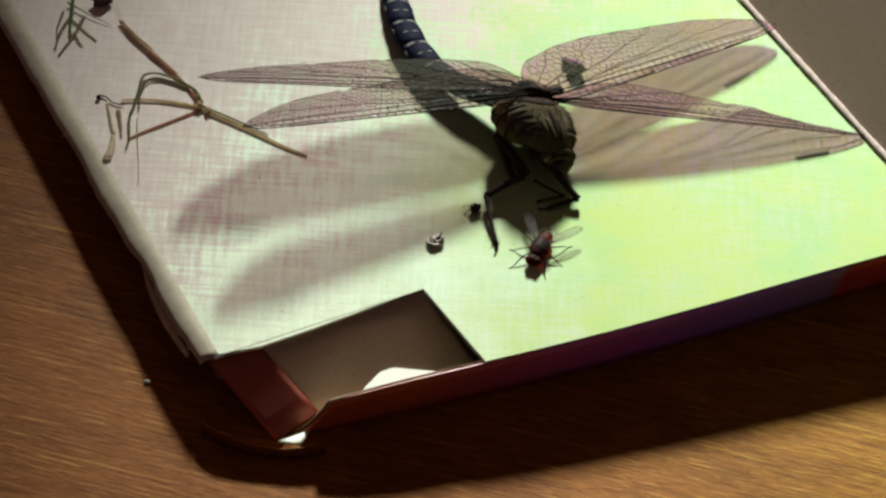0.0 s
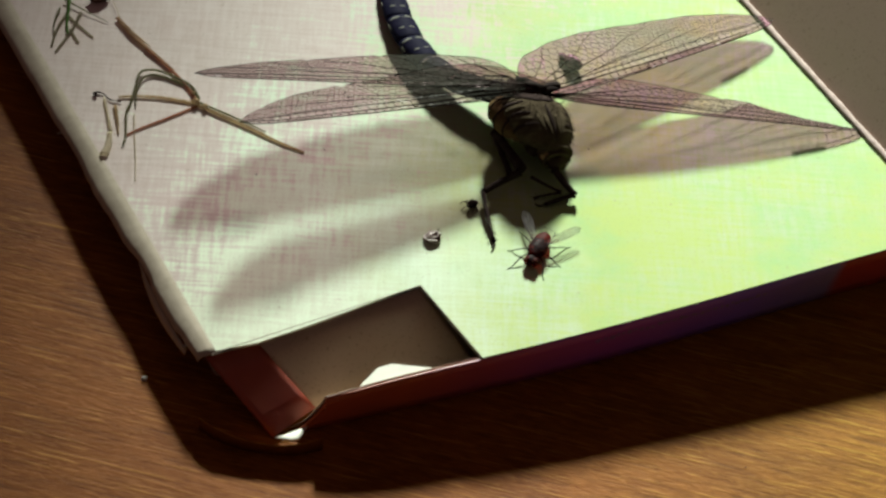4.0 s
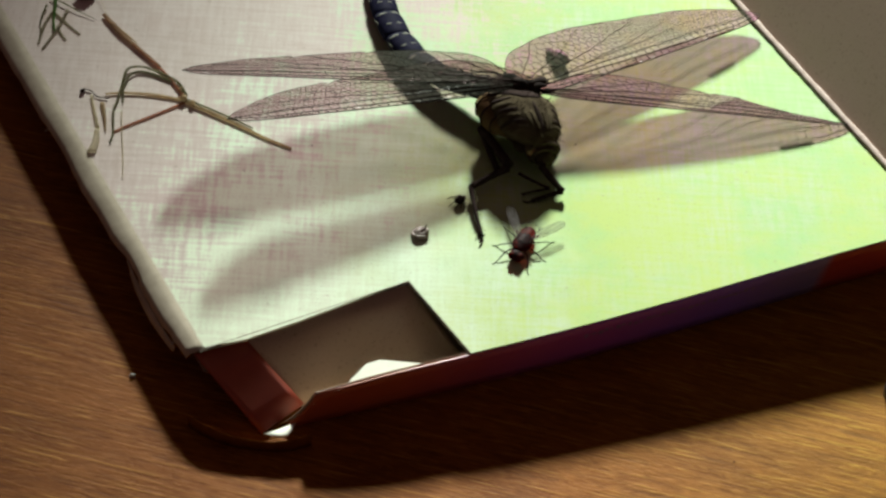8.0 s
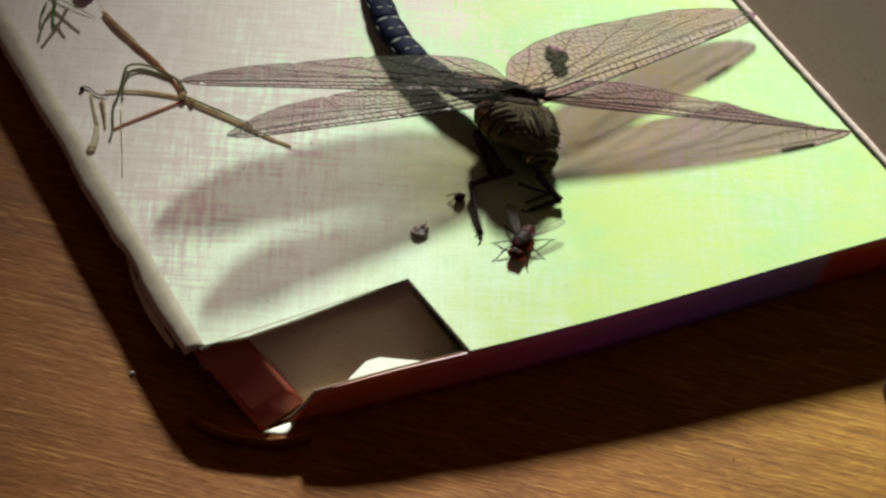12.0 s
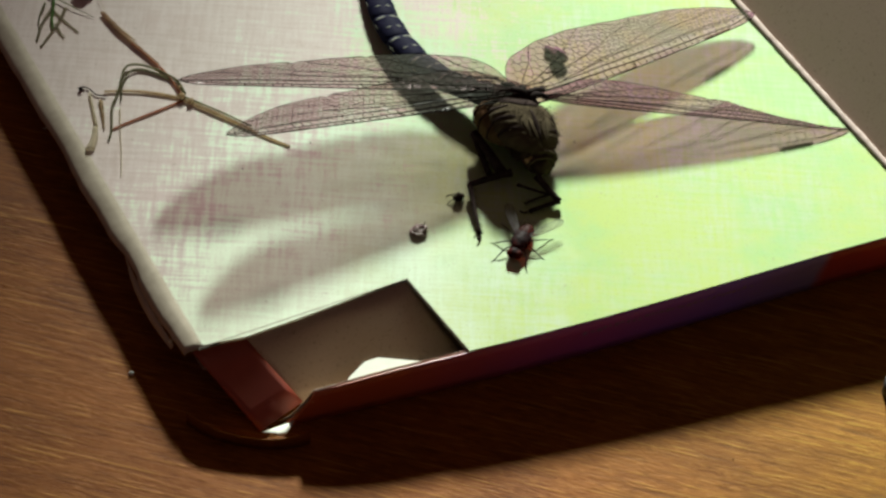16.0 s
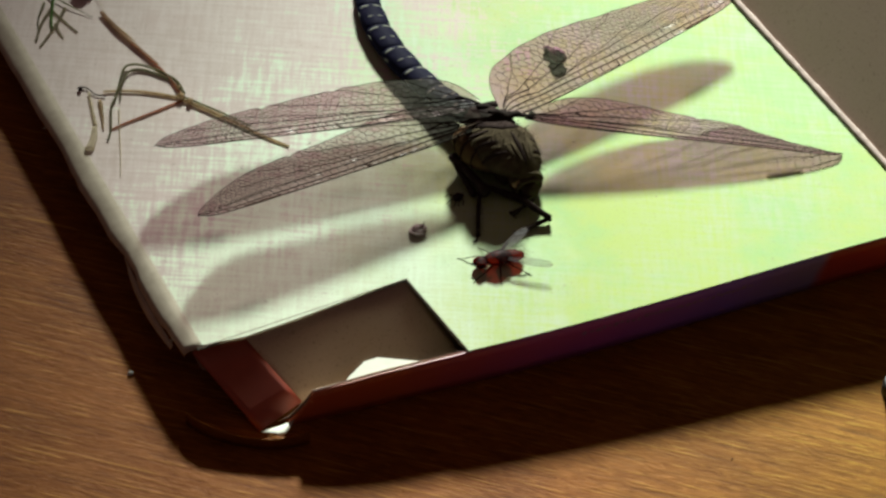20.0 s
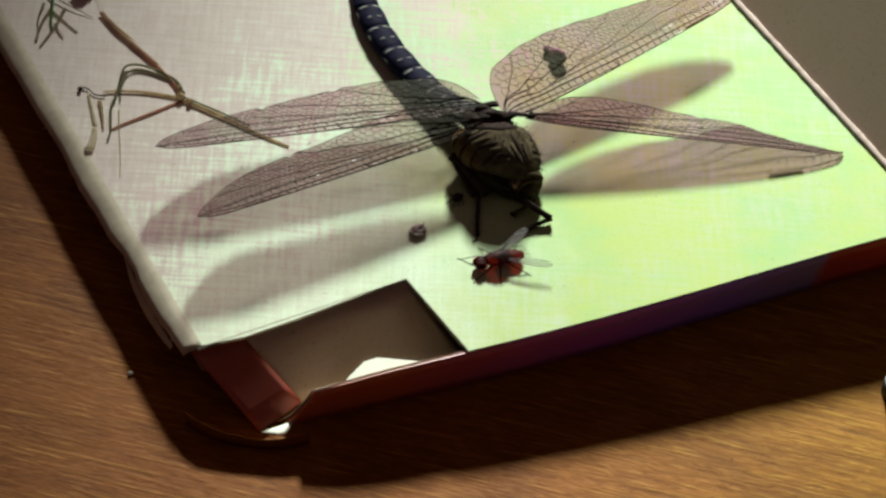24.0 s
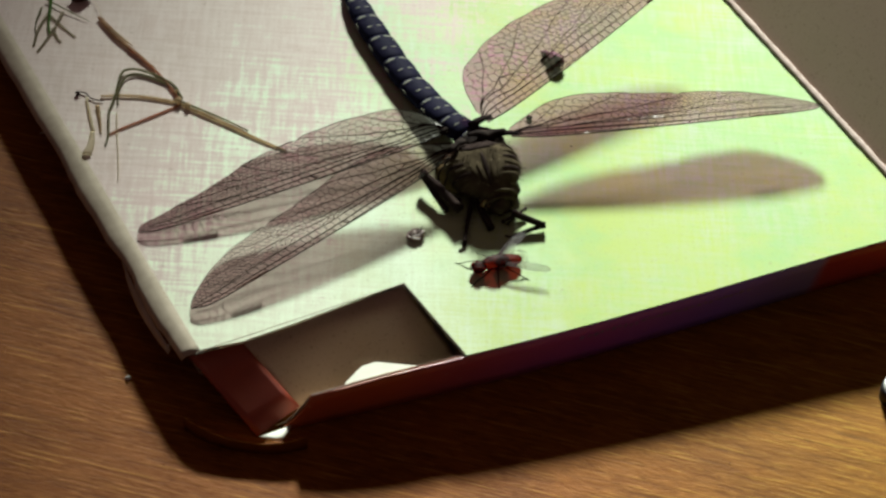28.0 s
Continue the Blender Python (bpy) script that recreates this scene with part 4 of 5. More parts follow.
def build_grass():
    g = empty("dry_grass", label="tangled wisp of dry straw-coloured and green grass on the board", category="grass")
    stem("stalk", [(15.6, 79.0, 1.6), (17.0, 73.6, 1.3), (17.7, 69.4, 0.9), (17.9, 63.4, 0.5)], 0.24, 0.24, STRAW_RED, g)
    ear = [(x - 0.25 * z, y - 0.6 * z, 0.15 * z + 0.10 + CARD_Z) for x, y, z in ((14.3, 87.9, 1.8), (14.7, 84.9, 1.8), (15.2, 81.6, 1.7), (16.5, 76.4, 1.3), (17.5, 72.6, 1.0))]
    part("seed_head", tube(smooth_path(ear, 6), lambda u: 0.13 + 0.48 * math.sin(math.pi * min(1.0, 0.10 + 0.9 * u)) ** 0.8 * (1 - 0.75 * u), 9, 0.4), STRAW_TAN, g, "tan dry seed head")
    stem("seed_scale", [(14.6, 85.8, 2.0), (15.8, 81.8, 2.0), (16.4, 79.4, 1.6)], 0.34, 0.12, STRAW, g, 0.5)
    stem("stalk", [(17.7, 63.2, 0.6), (21.8, 57.4, 0.7), (25.4, 51.6, 0.5), (28.0, 47.9, 0.25)], 0.36, 0.17, STRAW, g)
    stem("stalk", [(17.9, 64.2, 0.8), (22.0, 58.4, 0.6), (24.6, 54.2, 0.4)], 0.22, 0.12, STRAW_GREEN, g)
    stem("blade", [(18.4, 64.6, 0.7), (18.4, 68.6, 1.2), (15.8, 73.3, 2.2), (13.8, 74.5, 2.6), (12.5, 73.8, 2.6), (10.6, 70.6, 2.2), (8.8, 67.6, 1.8), (7.2, 65.2, 1.4), (5.2, 60.2, 0.6), (3.8, 57.8, 0.3)], 0.32, 0.19, STRAW_GREEN, g, 0.6)
    stem("blade", [(17.9, 68.4, 0.9), (15.2, 72.1, 1.4), (12.9, 72.6, 1.6), (10.5, 69.6, 1.2), (9.0, 66.2, 0.8)], 0.26, 0.16, STRAW_GREEN, g, 0.6)
    stem("blade", [(17.6, 63.6, 0.5), (14.0, 66.4, 0.8), (10.4, 68.2, 0.9), (7.4, 69.0, 0.8)], 0.50, 0.30, STRAW, g, 0.3)
    stem("blade", [(17.4, 63.0, 0.4), (12.0, 61.8, 0.5), (7.6, 60.8, 0.4), (5.2, 60.0, 0.25)], 0.20, 0.16, STRAW_RED, g)
    stem("husk", [(5.4, 69.6, 1.2), (4.4, 65.6, 1.0), (3.4, 61.6, 0.6)], 0.22, 0.34, STRAW_PALE, g, 0.6, "pale glossy husk")
    stem("husk", [(6.2, 67.2, 1.0), (5.2, 63.6, 0.8), (4.2, 60.6, 0.4)], 0.42, 0.16, STRAW, g, 0.6)
    stem("husk", [(3.2, 61.4, 0.6), (2.0, 58.8, 0.5), (0.6, 56.8, 0.3)], 0.45, 0.85, STRAW_PALE, g, 0.6)
    stem("hair", [(8.2, 64.6, 0.9), (6.4, 59.8, 0.7), (4.4, 54.2, 0.4), (2.7, 49.9, 0.2)], 0.10, 0.08, STRAW_PALE, g)
    stem("hair", [(4.8, 71.2, 0.9), (5.6, 70.4, 0.9), (6.0, 68.8, 0.8), (7.4, 67.8, 0.8)], 0.13, 0.10, CHITIN_DARK, g)
    stem("hair", [(14.6, 87.0, 1.8), (15.2, 91.0, 2.2), (15.6, 95.0, 2.6)], 0.06, 0.04, STRAW_PALE, g)
    part("bud", blob((4.2, 70.2, CARD_Z + 0.3), (0.35, 0.35, 0.3), 0.2, 2, 8, 10), CHITIN_DARK, g)
    for x, y, r in ((17.4, 63.4, 0.6), (18.3, 62.0, 0.45), (17.9, 65.6, 0.3)):
        part("node", blob((x, y, CARD_Z + 0.5), (r, r, r * 0.8), 0.3, 3, 8, 10), STRAW, g)

    s = empty("green_sprig", label="small green plant sprig lying on the board's far corner", category="plant")
    stem("stem", [(10.5, 98, 2.6), (8.4, 93.0, 2.4), (6.6, 88.8, 1.9), (5.8, 86.4, 1.5)], 0.34, 0.20, LEAF, s)
    for p in ([(8.4, 95, 2.2), (10.4, 91, 1.8), (12.4, 86.6, 0.5)], [(7.0, 93, 1.8), (4.8, 89.5, 1.2), (3.4, 86.0, 0.4)]):
        stem("leaf", p, 0.24, 0.08, STRAW_GREEN, s, 0.35)
    # flat olive streaks stand in for the sprig's blurred shadows
    for p in ([(9.4, 90.4, 0.8), (6.6, 86.6, 0.5), (4.4, 84.2, 0.3), (2.2, 81.9, 0.2)], [(7.2, 90.2, 0.6), (7.9, 87.0, 0.4), (8.8, 83.6, 0.2)],
              [(7.7, 91.2, 0.6), (4.6, 87.6, 0.4), (2.1, 83.4, 0.2)], [(6.4, 86.8, 0.4), (6.2, 84.6, 0.3), (6.3, 83.0, 0.2)]):
        stem("shadow_streak", p, 0.34, 0.24, SHADOW_OLIVE, s, 0.2)
    b = empty("seed_husk", label="small curled brown seed husk on the board", category="seed")
    part("husk", blob((13.0, 92.4, CARD_Z + 0.7), (1.6, 1.1, 0.75), 0.35, 4), CRUMB, b)


def build_crumbs():
    bug = empty("tiny_beetle", 45.8, 28.5, CARD_Z, label="tiny dark dead beetle lying on the board", category="beetle")
    part("body", blob((0, 0, 0.62), (0.85, 0.6, 0.6), 0.1, 1, 10, 14), CHITIN_DARK, bug)
    part("head", blob((0.75, 0.25, 0.5), (0.38, 0.36, 0.34), 0.1, 2, 8, 10), CHITIN, bug)
    for k in range(6):
        side, y = (-1 if k % 2 else 1), (k // 2 - 1) * 0.4
        part("leg", tube([(y, side * 0.3, 0.5), (y * 1.6 - 0.2, side * 0.9, 0.7), (y * 2.0 - 0.5, side * 1.3, 0.05)], 0.06, 5), CHITIN_DARK, bug)
    part("leg", tube([(-0.6, 0, 0.5), (-1.3, -0.1, 0.4), (-1.9, -0.3, 0.06)], 0.06, 5), CHITIN_DARK, bug)

    curl = empty("shed_skin", 37.4, 24.1, CARD_Z, label="crumpled pale and brown insect skin on the board", category="insect skin")
    for k in range(3):
        ring = [(1.15 * math.cos(a) * (1 - 0.22 * k) + 0.15 * k, 0.95 * math.sin(a) * (1 - 0.25 * k), 0.28 + 0.14 * k + 0.12 * math.sin(a * 2 + k)) for a in np.linspace(0.4 * k, 5.2 + 0.5 * k, 20)]
        part("fold", tube(ring, 0.26, 7, 1.3), SHELL if k % 2 == 0 else CRUMB, curl)
    part("leg", tube([(0.9, 0.6, 0.4), (1.5, 1.1, 0.6), (1.8, 1.6, 0.1)], 0.07, 5), CHITIN_DARK, curl)

    chaff = empty("chaff", 75.4, 53.6, CARD_Z, label="brown plant crumb on the board beneath a wing", category="crumb")
    part("grain", blob((0, -0.4, 0.95), (1.25, 1.6, 0.95), 0.25, 9), CRUMB, chaff)
    part("tip", blob((-0.5, 1.9, 0.55), (0.65, 0.9, 0.5), 0.3, 6, 10, 12), CRUMB, chaff)
    for x, y, r in ((68.2, 34.6, 0.13), (65.3, 42.6, 0.5), (19.5, 45.4, 0.12), (31.1, 47.5, 0.12)):
        tagged(part("speck", blob((0, 0, r * 0.5), (r, r * 0.8, r * 0.55), 0.4, x, 8, 10), CHITIN_DARK, at=pose(x * MM, y * MM, CARD_Z * MM)),
               "tiny dark speck of dirt on the board", "speck", "specks on the board")

    for x, y, r, m in ((-8.4, 17.2, 0.42, WHITE_PAPER), (62.3, -23.9, 0.13, CHITIN_DARK)):
        tagged(part("table_crumb", blob((0, 0, r * 0.5), (r, r * 0.7, r * 0.55), 0.4, x, 8, 10), m, at=pose(x * MM, y * MM, rest(x, y) * MM)),
               "pale crumb on the wooden table" if m is WHITE_PAPER else "dark crumb on the wooden table", "crumb", "crumbs on the table")

    scrap = empty("paper_scrap", 5.6, 0.3, rest(5.1) + 0.3, label="curled white scrap of paper at the carton's corner", category="paper")
    grid = [[(-1.3 + 2.8 * u - 0.3 * v, -0.4 + 1.2 * v * u, 0.16 + 0.2 * v + 0.25 * u) for v in (0, 0.25, 0.5, 0.75, 1)] for u in (0, 0.33, 0.66, 1)]
    part("paper", sheet(grid, 0.15), WHITE_PAPER, scrap)

    knob = empty("black_knob", 92.6, -21.0, rest(92.6, -21.0) - 0.05, label="small black plastic knob standing on the table", category="knob")
    part("body", tube([(0, 0, 0.0), (0, 0, 0.2), (0, 0, 1.9), (0, 0, 2.2)], lambda u: 3.2 if 0.2 < u < 0.8 else 2.9, 24), BLACK, knob)


build_table()
carton = build_carton()
dragonfly, wings, segments = build_dragonfly()
legs = build_legs(dragonfly)
house_fly = build_house_fly()
build_grass()
build_crumbs()


def motions():
    walk(dragonfly, [
        (0, pose(0.06263, 0.03874, 0.01243, -0.0, 16.5, -2.2)),
        (8.8, pose(0.06246, 0.03842, 0.01240, -0.2, 16.6, -2.5)),
        (11, pose(0.06157, 0.03679, 0.01224, -1.3, 17.0, -3.9)),
        (17.35, pose(0.06122, 0.03615, 0.01217, -1.7, 17.1, -4.5)),
        (17.5, pose(0.05878, 0.03444, 0.01196, -0.0, 18.0, -6.7)),
        (17.7, pose(0.05750, 0.03402, 0.01172, -0.7, 16.1, 0.3)),
        (18, pose(0.05729, 0.03395, 0.01168, -0.8, 15.8, 1.4)),
        (20, pose(0.05682, 0.03361, 0.01155, 0.2, 14.4, 4.0)),
        (26.6, pose(0.05645, 0.03344, 0.01145, -0.4, 13.9, 5.2)),
        (26.96, pose(0.05340, 0.03206, 0.01101, -8.0, -9.1, -13.0)),
        (27.1, pose(0.05340, 0.03206, 0.01101, -8.0, -9.1, -13.0)),
        (28, pose(0.05340, 0.03206, 0.01101, -8.0, -9.1, -13.0)),
    ])
    walk(wings["left_fore"], [
        (0, pose(0.00084, 0.00341, 0.00265, 163.9, -10.8, 1.2)),
        (8.8, pose(0.00096, 0.00373, 0.00273, 164.0, -10.9, 1.5)),
        (11, pose(0.00070, 0.00347, 0.00249, 164.1, -11.6, 3.9)),
        (17.35, pose(0.00092, 0.00413, 0.00268, 164.3, -11.8, 4.4)),
        (17.5, pose(-0.00081, 0.00427, 0.00222, 156.3, -14.5, 10.5)),
        (17.7, pose(-0.00176, 0.00370, 0.00250, 160.9, -15.3, 6.0)),
        (18, pose(-0.00191, 0.00361, 0.00254, 161.6, -15.4, 5.3)),
        (20, pose(-0.00195, 0.00327, 0.00206, 163.2, -14.1, 3.7)),
        (26.6, pose(-0.00151, 0.00341, 0.00232, 164.1, -13.6, 2.3)),
        (26.96, pose(-0.00505, 0.00109, 0.00272, 175.3, -1.1, 31.0)),
        (27.1, pose(-0.00505, 0.00109, 0.00272, 175.3, -1.1, 31.0)),
        (28, pose(-0.00505, 0.00109, 0.00272, 175.3, -1.1, 31.0)),
    ])
    walk(wings["left_hind"], [
        (0, pose(-0.00071, 0.00632, 0.00058, 161.6, -10.6, -12.7)),
        (8.8, pose(-0.00060, 0.00664, 0.00067, 161.8, -10.7, -12.4)),
        (11, pose(-0.00124, 0.00582, 0.00127, 165.6, -12.1, -11.8)),
        (17.35, pose(-0.00104, 0.00646, 0.00146, 165.9, -12.1, -11.3)),
        (17.5, pose(-0.00049, 0.00762, -0.00002, 162.4, -13.2, -4.0)),
        (17.7, pose(-0.00100, 0.00778, 0.00040, 164.1, -12.9, -8.2)),
        (18, pose(-0.00108, 0.00781, 0.00047, 164.4, -12.9, -8.9)),
        (20, pose(-0.00070, 0.00755, 0.00103, 165.9, -12.7, -10.7)),
        (26.6, pose(-0.00019, 0.00768, 0.00134, 166.7, -12.1, -12.1)),
        (26.96, pose(-0.00482, 0.00760, 0.00179, 173.9, 3.4, 18.0)),
        (27.1, pose(-0.00482, 0.00760, 0.00179, 173.9, 3.4, 18.0)),
        (28, pose(-0.00482, 0.00760, 0.00179, 173.9, 3.4, 18.0)),
    ])
    walk(wings["right_fore"], [
        (0, pose(0.00200, 0.00263, 0.00174, 158.4, -9.3, -18.9)),
        (8.8, pose(0.00212, 0.00296, 0.00183, 158.6, -9.4, -18.7)),
        (11, pose(0.00224, 0.00295, 0.00195, 159.0, -9.3, -17.1)),
        (17.35, pose(0.00247, 0.00362, 0.00215, 159.3, -9.3, -16.6)),
        (17.5, pose(0.00126, 0.00298, 0.00176, 161.3, -11.3, -13.8)),
        (17.7, pose(0.00211, 0.00305, 0.00212, 163.5, -8.8, -23.2)),
        (18, pose(0.00225, 0.00306, 0.00218, 163.8, -8.4, -24.7)),
        (20, pose(0.00322, 0.00286, 0.00240, 162.6, -7.2, -27.3)),
        (26.6, pose(0.00365, 0.00289, 0.00260, 163.2, -6.3, -28.5)),
        (26.96, pose(0.00363, 0.00340, 0.00174, 172.9, 8.6, 1.8)),
        (27.1, pose(0.00363, 0.00340, 0.00174, 172.9, 8.6, 1.8)),
        (28, pose(0.00363, 0.00340, 0.00174, 172.9, 8.6, 1.8)),
    ])
    walk(wings["right_hind"], [
        (0, pose(-0.00093, 0.00326, 0.00001, 171.6, -12.9, 12.6)),
        (8.8, pose(-0.00081, 0.00358, 0.00009, 171.7, -13.0, 12.9)),
        (11, pose(-0.00073, 0.00308, 0.00018, 175.4, -13.9, 16.4)),
        (17.35, pose(-0.00049, 0.00373, 0.00037, 175.5, -14.1, 16.9)),
        (17.5, pose(-0.00055, 0.00441, -0.00044, 172.9, -16.2, 19.1)),
        (17.7, pose(0.00076, 0.00472, 0.00035, 175.8, -16.0, 13.4)),
        (18, pose(0.00097, 0.00477, 0.00048, 176.3, -16.0, 12.5)),
        (20, pose(0.00191, 0.00488, 0.00097, 175.5, -15.2, 12.3)),
        (26.6, pose(0.00236, 0.00496, 0.00122, 176.5, -14.9, 10.9)),
        (26.96, pose(0.00088, 0.00720, 0.00246, -166.2, -3.2, 35.4)),
        (27.1, pose(0.00088, 0.00720, 0.00246, -166.2, -3.2, 35.4)),
        (28, pose(0.00088, 0.00720, 0.00246, -166.2, -3.2, 35.4)),
    ])
    walk(segments[0], [
        (0, pose(-0.00000, 0.00460, -0.00000, -24.8, -11.5, 46.6)),
        (8.8, pose(0.00012, 0.00493, 0.00008, -24.8, -11.7, 46.9)),
        (11, pose(-0.00023, 0.00394, -0.00019, -19.5, -14.1, 39.3)),
        (17.35, pose(0.00000, 0.00460, -0.00000, -19.4, -14.3, 39.9)),
        (17.5, pose(0.00000, 0.00460, 0.00000, -19.7, -13.3, 43.3)),
        (17.7, pose(0.00000, 0.00460, 0.00000, -17.9, -14.7, 25.9)),
        (18, pose(0.00000, 0.00460, 0.00000, -17.6, -14.9, 23.1)),
        (20, pose(0.00000, 0.00460, 0.00000, -15.2, -13.7, 17.8)),
        (26.6, pose(0.00000, 0.00460, 0.00000, -11.5, -13.4, 16.6)),
        (26.96, pose(0.00000, 0.00460, -0.00000, 14.2, 1.7, 41.1)),
        (27.1, pose(0.00000, 0.00460, -0.00000, 14.2, 1.7, 41.1)),
        (28, pose(0.00000, 0.00460, -0.00000, 14.2, 1.7, 41.1)),
    ])
    walk(segments[1], [
        (0, pose(-0.00200, 0.00688, -0.00137, -23.4, -11.8, 45.3)),
        (8.8, pose(-0.00189, 0.00720, -0.00129, -23.4, -11.9, 45.6)),
        (11, pose(-0.00198, 0.00650, -0.00125, -18.6, -14.2, 38.5)),
        (17.35, pose(-0.00178, 0.00715, -0.00106, -18.5, -14.5, 39.0)),
        (17.5, pose(-0.00198, 0.00709, -0.00110, -19.4, -13.5, 42.3)),
        (17.7, pose(-0.00111, 0.00744, -0.00095, -18.5, -14.6, 26.6)),
        (18, pose(-0.00097, 0.00750, -0.00093, -18.3, -14.8, 24.0)),
        (20, pose(-0.00075, 0.00760, -0.00082, -17.4, -13.7, 17.5)),
        (26.6, pose(-0.00076, 0.00765, -0.00062, -15.0, -13.5, 14.4)),
        (26.96, pose(-0.00202, 0.00695, 0.00078, 8.0, 4.2, 29.1)),
        (27.1, pose(-0.00202, 0.00695, 0.00078, 8.0, 4.2, 29.1)),
        (28, pose(-0.00202, 0.00695, 0.00078, 8.0, 4.2, 29.1)),
    ])
    walk(segments[2], [
        (0, pose(-0.00453, 0.00986, -0.00302, -17.1, -13.4, 36.5)),
        (8.8, pose(-0.00443, 0.01017, -0.00293, -17.0, -13.5, 36.8)),
        (11, pose(-0.00428, 0.00996, -0.00261, -14.3, -15.1, 32.9)),
        (17.35, pose(-0.00411, 0.01058, -0.00240, -14.2, -15.3, 33.5)),
        (17.5, pose(-0.00446, 0.01030, -0.00249, -15.9, -15.4, 31.8)),
        (17.7, pose(-0.00259, 0.01114, -0.00225, -11.0, -15.5, 16.8)),
        (18, pose(-0.00228, 0.01128, -0.00221, -10.2, -15.5, 14.3)),
        (20, pose(-0.00167, 0.01151, -0.00204, -9.4, -14.2, 9.1)),
        (26.6, pose(-0.00151, 0.01164, -0.00167, -9.2, -13.8, 6.9)),
        (26.96, pose(-0.00399, 0.01057, 0.00137, 2.0, 6.6, 16.5)),
        (27.1, pose(-0.00399, 0.01057, 0.00137, 2.0, 6.6, 16.5)),
        (28, pose(-0.00399, 0.01057, 0.00137, 2.0, 6.6, 16.5)),
    ])
    walk(segments[3], [
        (0, pose(-0.00743, 0.01442, -0.00463, -9.1, -15.8, 16.6)),
        (8.8, pose(-0.00735, 0.01472, -0.00454, -9.0, -16.0, 16.9)),
        (11, pose(-0.00694, 0.01471, -0.00395, -8.4, -16.5, 18.9)),
        (17.35, pose(-0.00681, 0.01532, -0.00373, -8.2, -16.7, 19.4)),
        (17.5, pose(-0.00699, 0.01517, -0.00399, -9.9, -17.3, 16.4)),
        (17.7, pose(-0.00389, 0.01646, -0.00328, -4.9, -16.0, 8.2)),
        (18, pose(-0.00338, 0.01667, -0.00316, -4.1, -15.8, 6.9)),
        (20, pose(-0.00232, 0.01699, -0.00292, -4.2, -14.4, 4.6)),
        (26.6, pose(-0.00197, 0.01714, -0.00254, -3.1, -13.9, 2.4)),
        (26.96, pose(-0.00556, 0.01594, 0.00156, 6.3, 6.3, 18.2)),
        (27.1, pose(-0.00556, 0.01594, 0.00156, 6.3, 6.3, 18.2)),
        (28, pose(-0.00556, 0.01594, 0.00156, 6.3, 6.3, 18.2)),
    ])
    walk(segments[4], [
        (0, pose(-0.00883, 0.01999, -0.00551, -3.4, -16.5, 2.9)),
        (8.8, pose(-0.00878, 0.02028, -0.00541, -3.3, -16.6, 3.2)),
        (11, pose(-0.00861, 0.02036, -0.00478, -3.8, -17.0, 6.6)),
        (17.35, pose(-0.00854, 0.02095, -0.00454, -3.6, -17.2, 7.1)),
        (17.5, pose(-0.00835, 0.02088, -0.00497, -6.0, -17.8, 8.7)),
        (17.7, pose(-0.00458, 0.02221, -0.00376, -1.3, -16.1, 2.4)),
        (18, pose(-0.00397, 0.02243, -0.00356, -0.5, -15.8, 1.4)),
        (20, pose(-0.00269, 0.02276, -0.00333, -1.1, -14.4, 0.4)),
        (26.6, pose(-0.00213, 0.02293, -0.00285, 0.1, -13.9, -2.3)),
        (26.96, pose(-0.00730, 0.02144, 0.00220, 8.8, 7.0, 14.1)),
        (27.1, pose(-0.00730, 0.02144, 0.00220, 8.8, 7.0, 14.1)),
        (28, pose(-0.00730, 0.02144, 0.00220, 8.8, 7.0, 14.1)),
    ])
    walk(segments[5], [
        (0, pose(-0.00903, 0.02586, -0.00584, 0.2, -16.4, -6.1)),
        (8.8, pose(-0.00901, 0.02615, -0.00573, 0.4, -16.5, -5.8)),
        (11, pose(-0.00916, 0.02612, -0.00515, -0.3, -16.9, -2.1)),
        (17.35, pose(-0.00915, 0.02671, -0.00489, -0.1, -17.1, -1.6)),
        (17.5, pose(-0.00906, 0.02678, -0.00557, -3.1, -18.0, 3.1)),
        (17.7, pose(-0.00479, 0.02802, -0.00388, 0.8, -16.0, -2.7)),
        (18, pose(-0.00410, 0.02822, -0.00360, 1.4, -15.7, -3.6)),
        (20, pose(-0.00270, 0.02856, -0.00344, 1.1, -14.4, -6.4)),
        (26.6, pose(-0.00190, 0.02872, -0.00284, 1.9, -13.7, -8.0)),
        (26.96, pose(-0.00859, 0.02702, 0.00308, 9.7, 7.3, 12.3)),
        (27.1, pose(-0.00859, 0.02702, 0.00308, 9.7, 7.3, 12.3)),
        (28, pose(-0.00859, 0.02702, 0.00308, 9.7, 7.3, 12.3)),
    ])
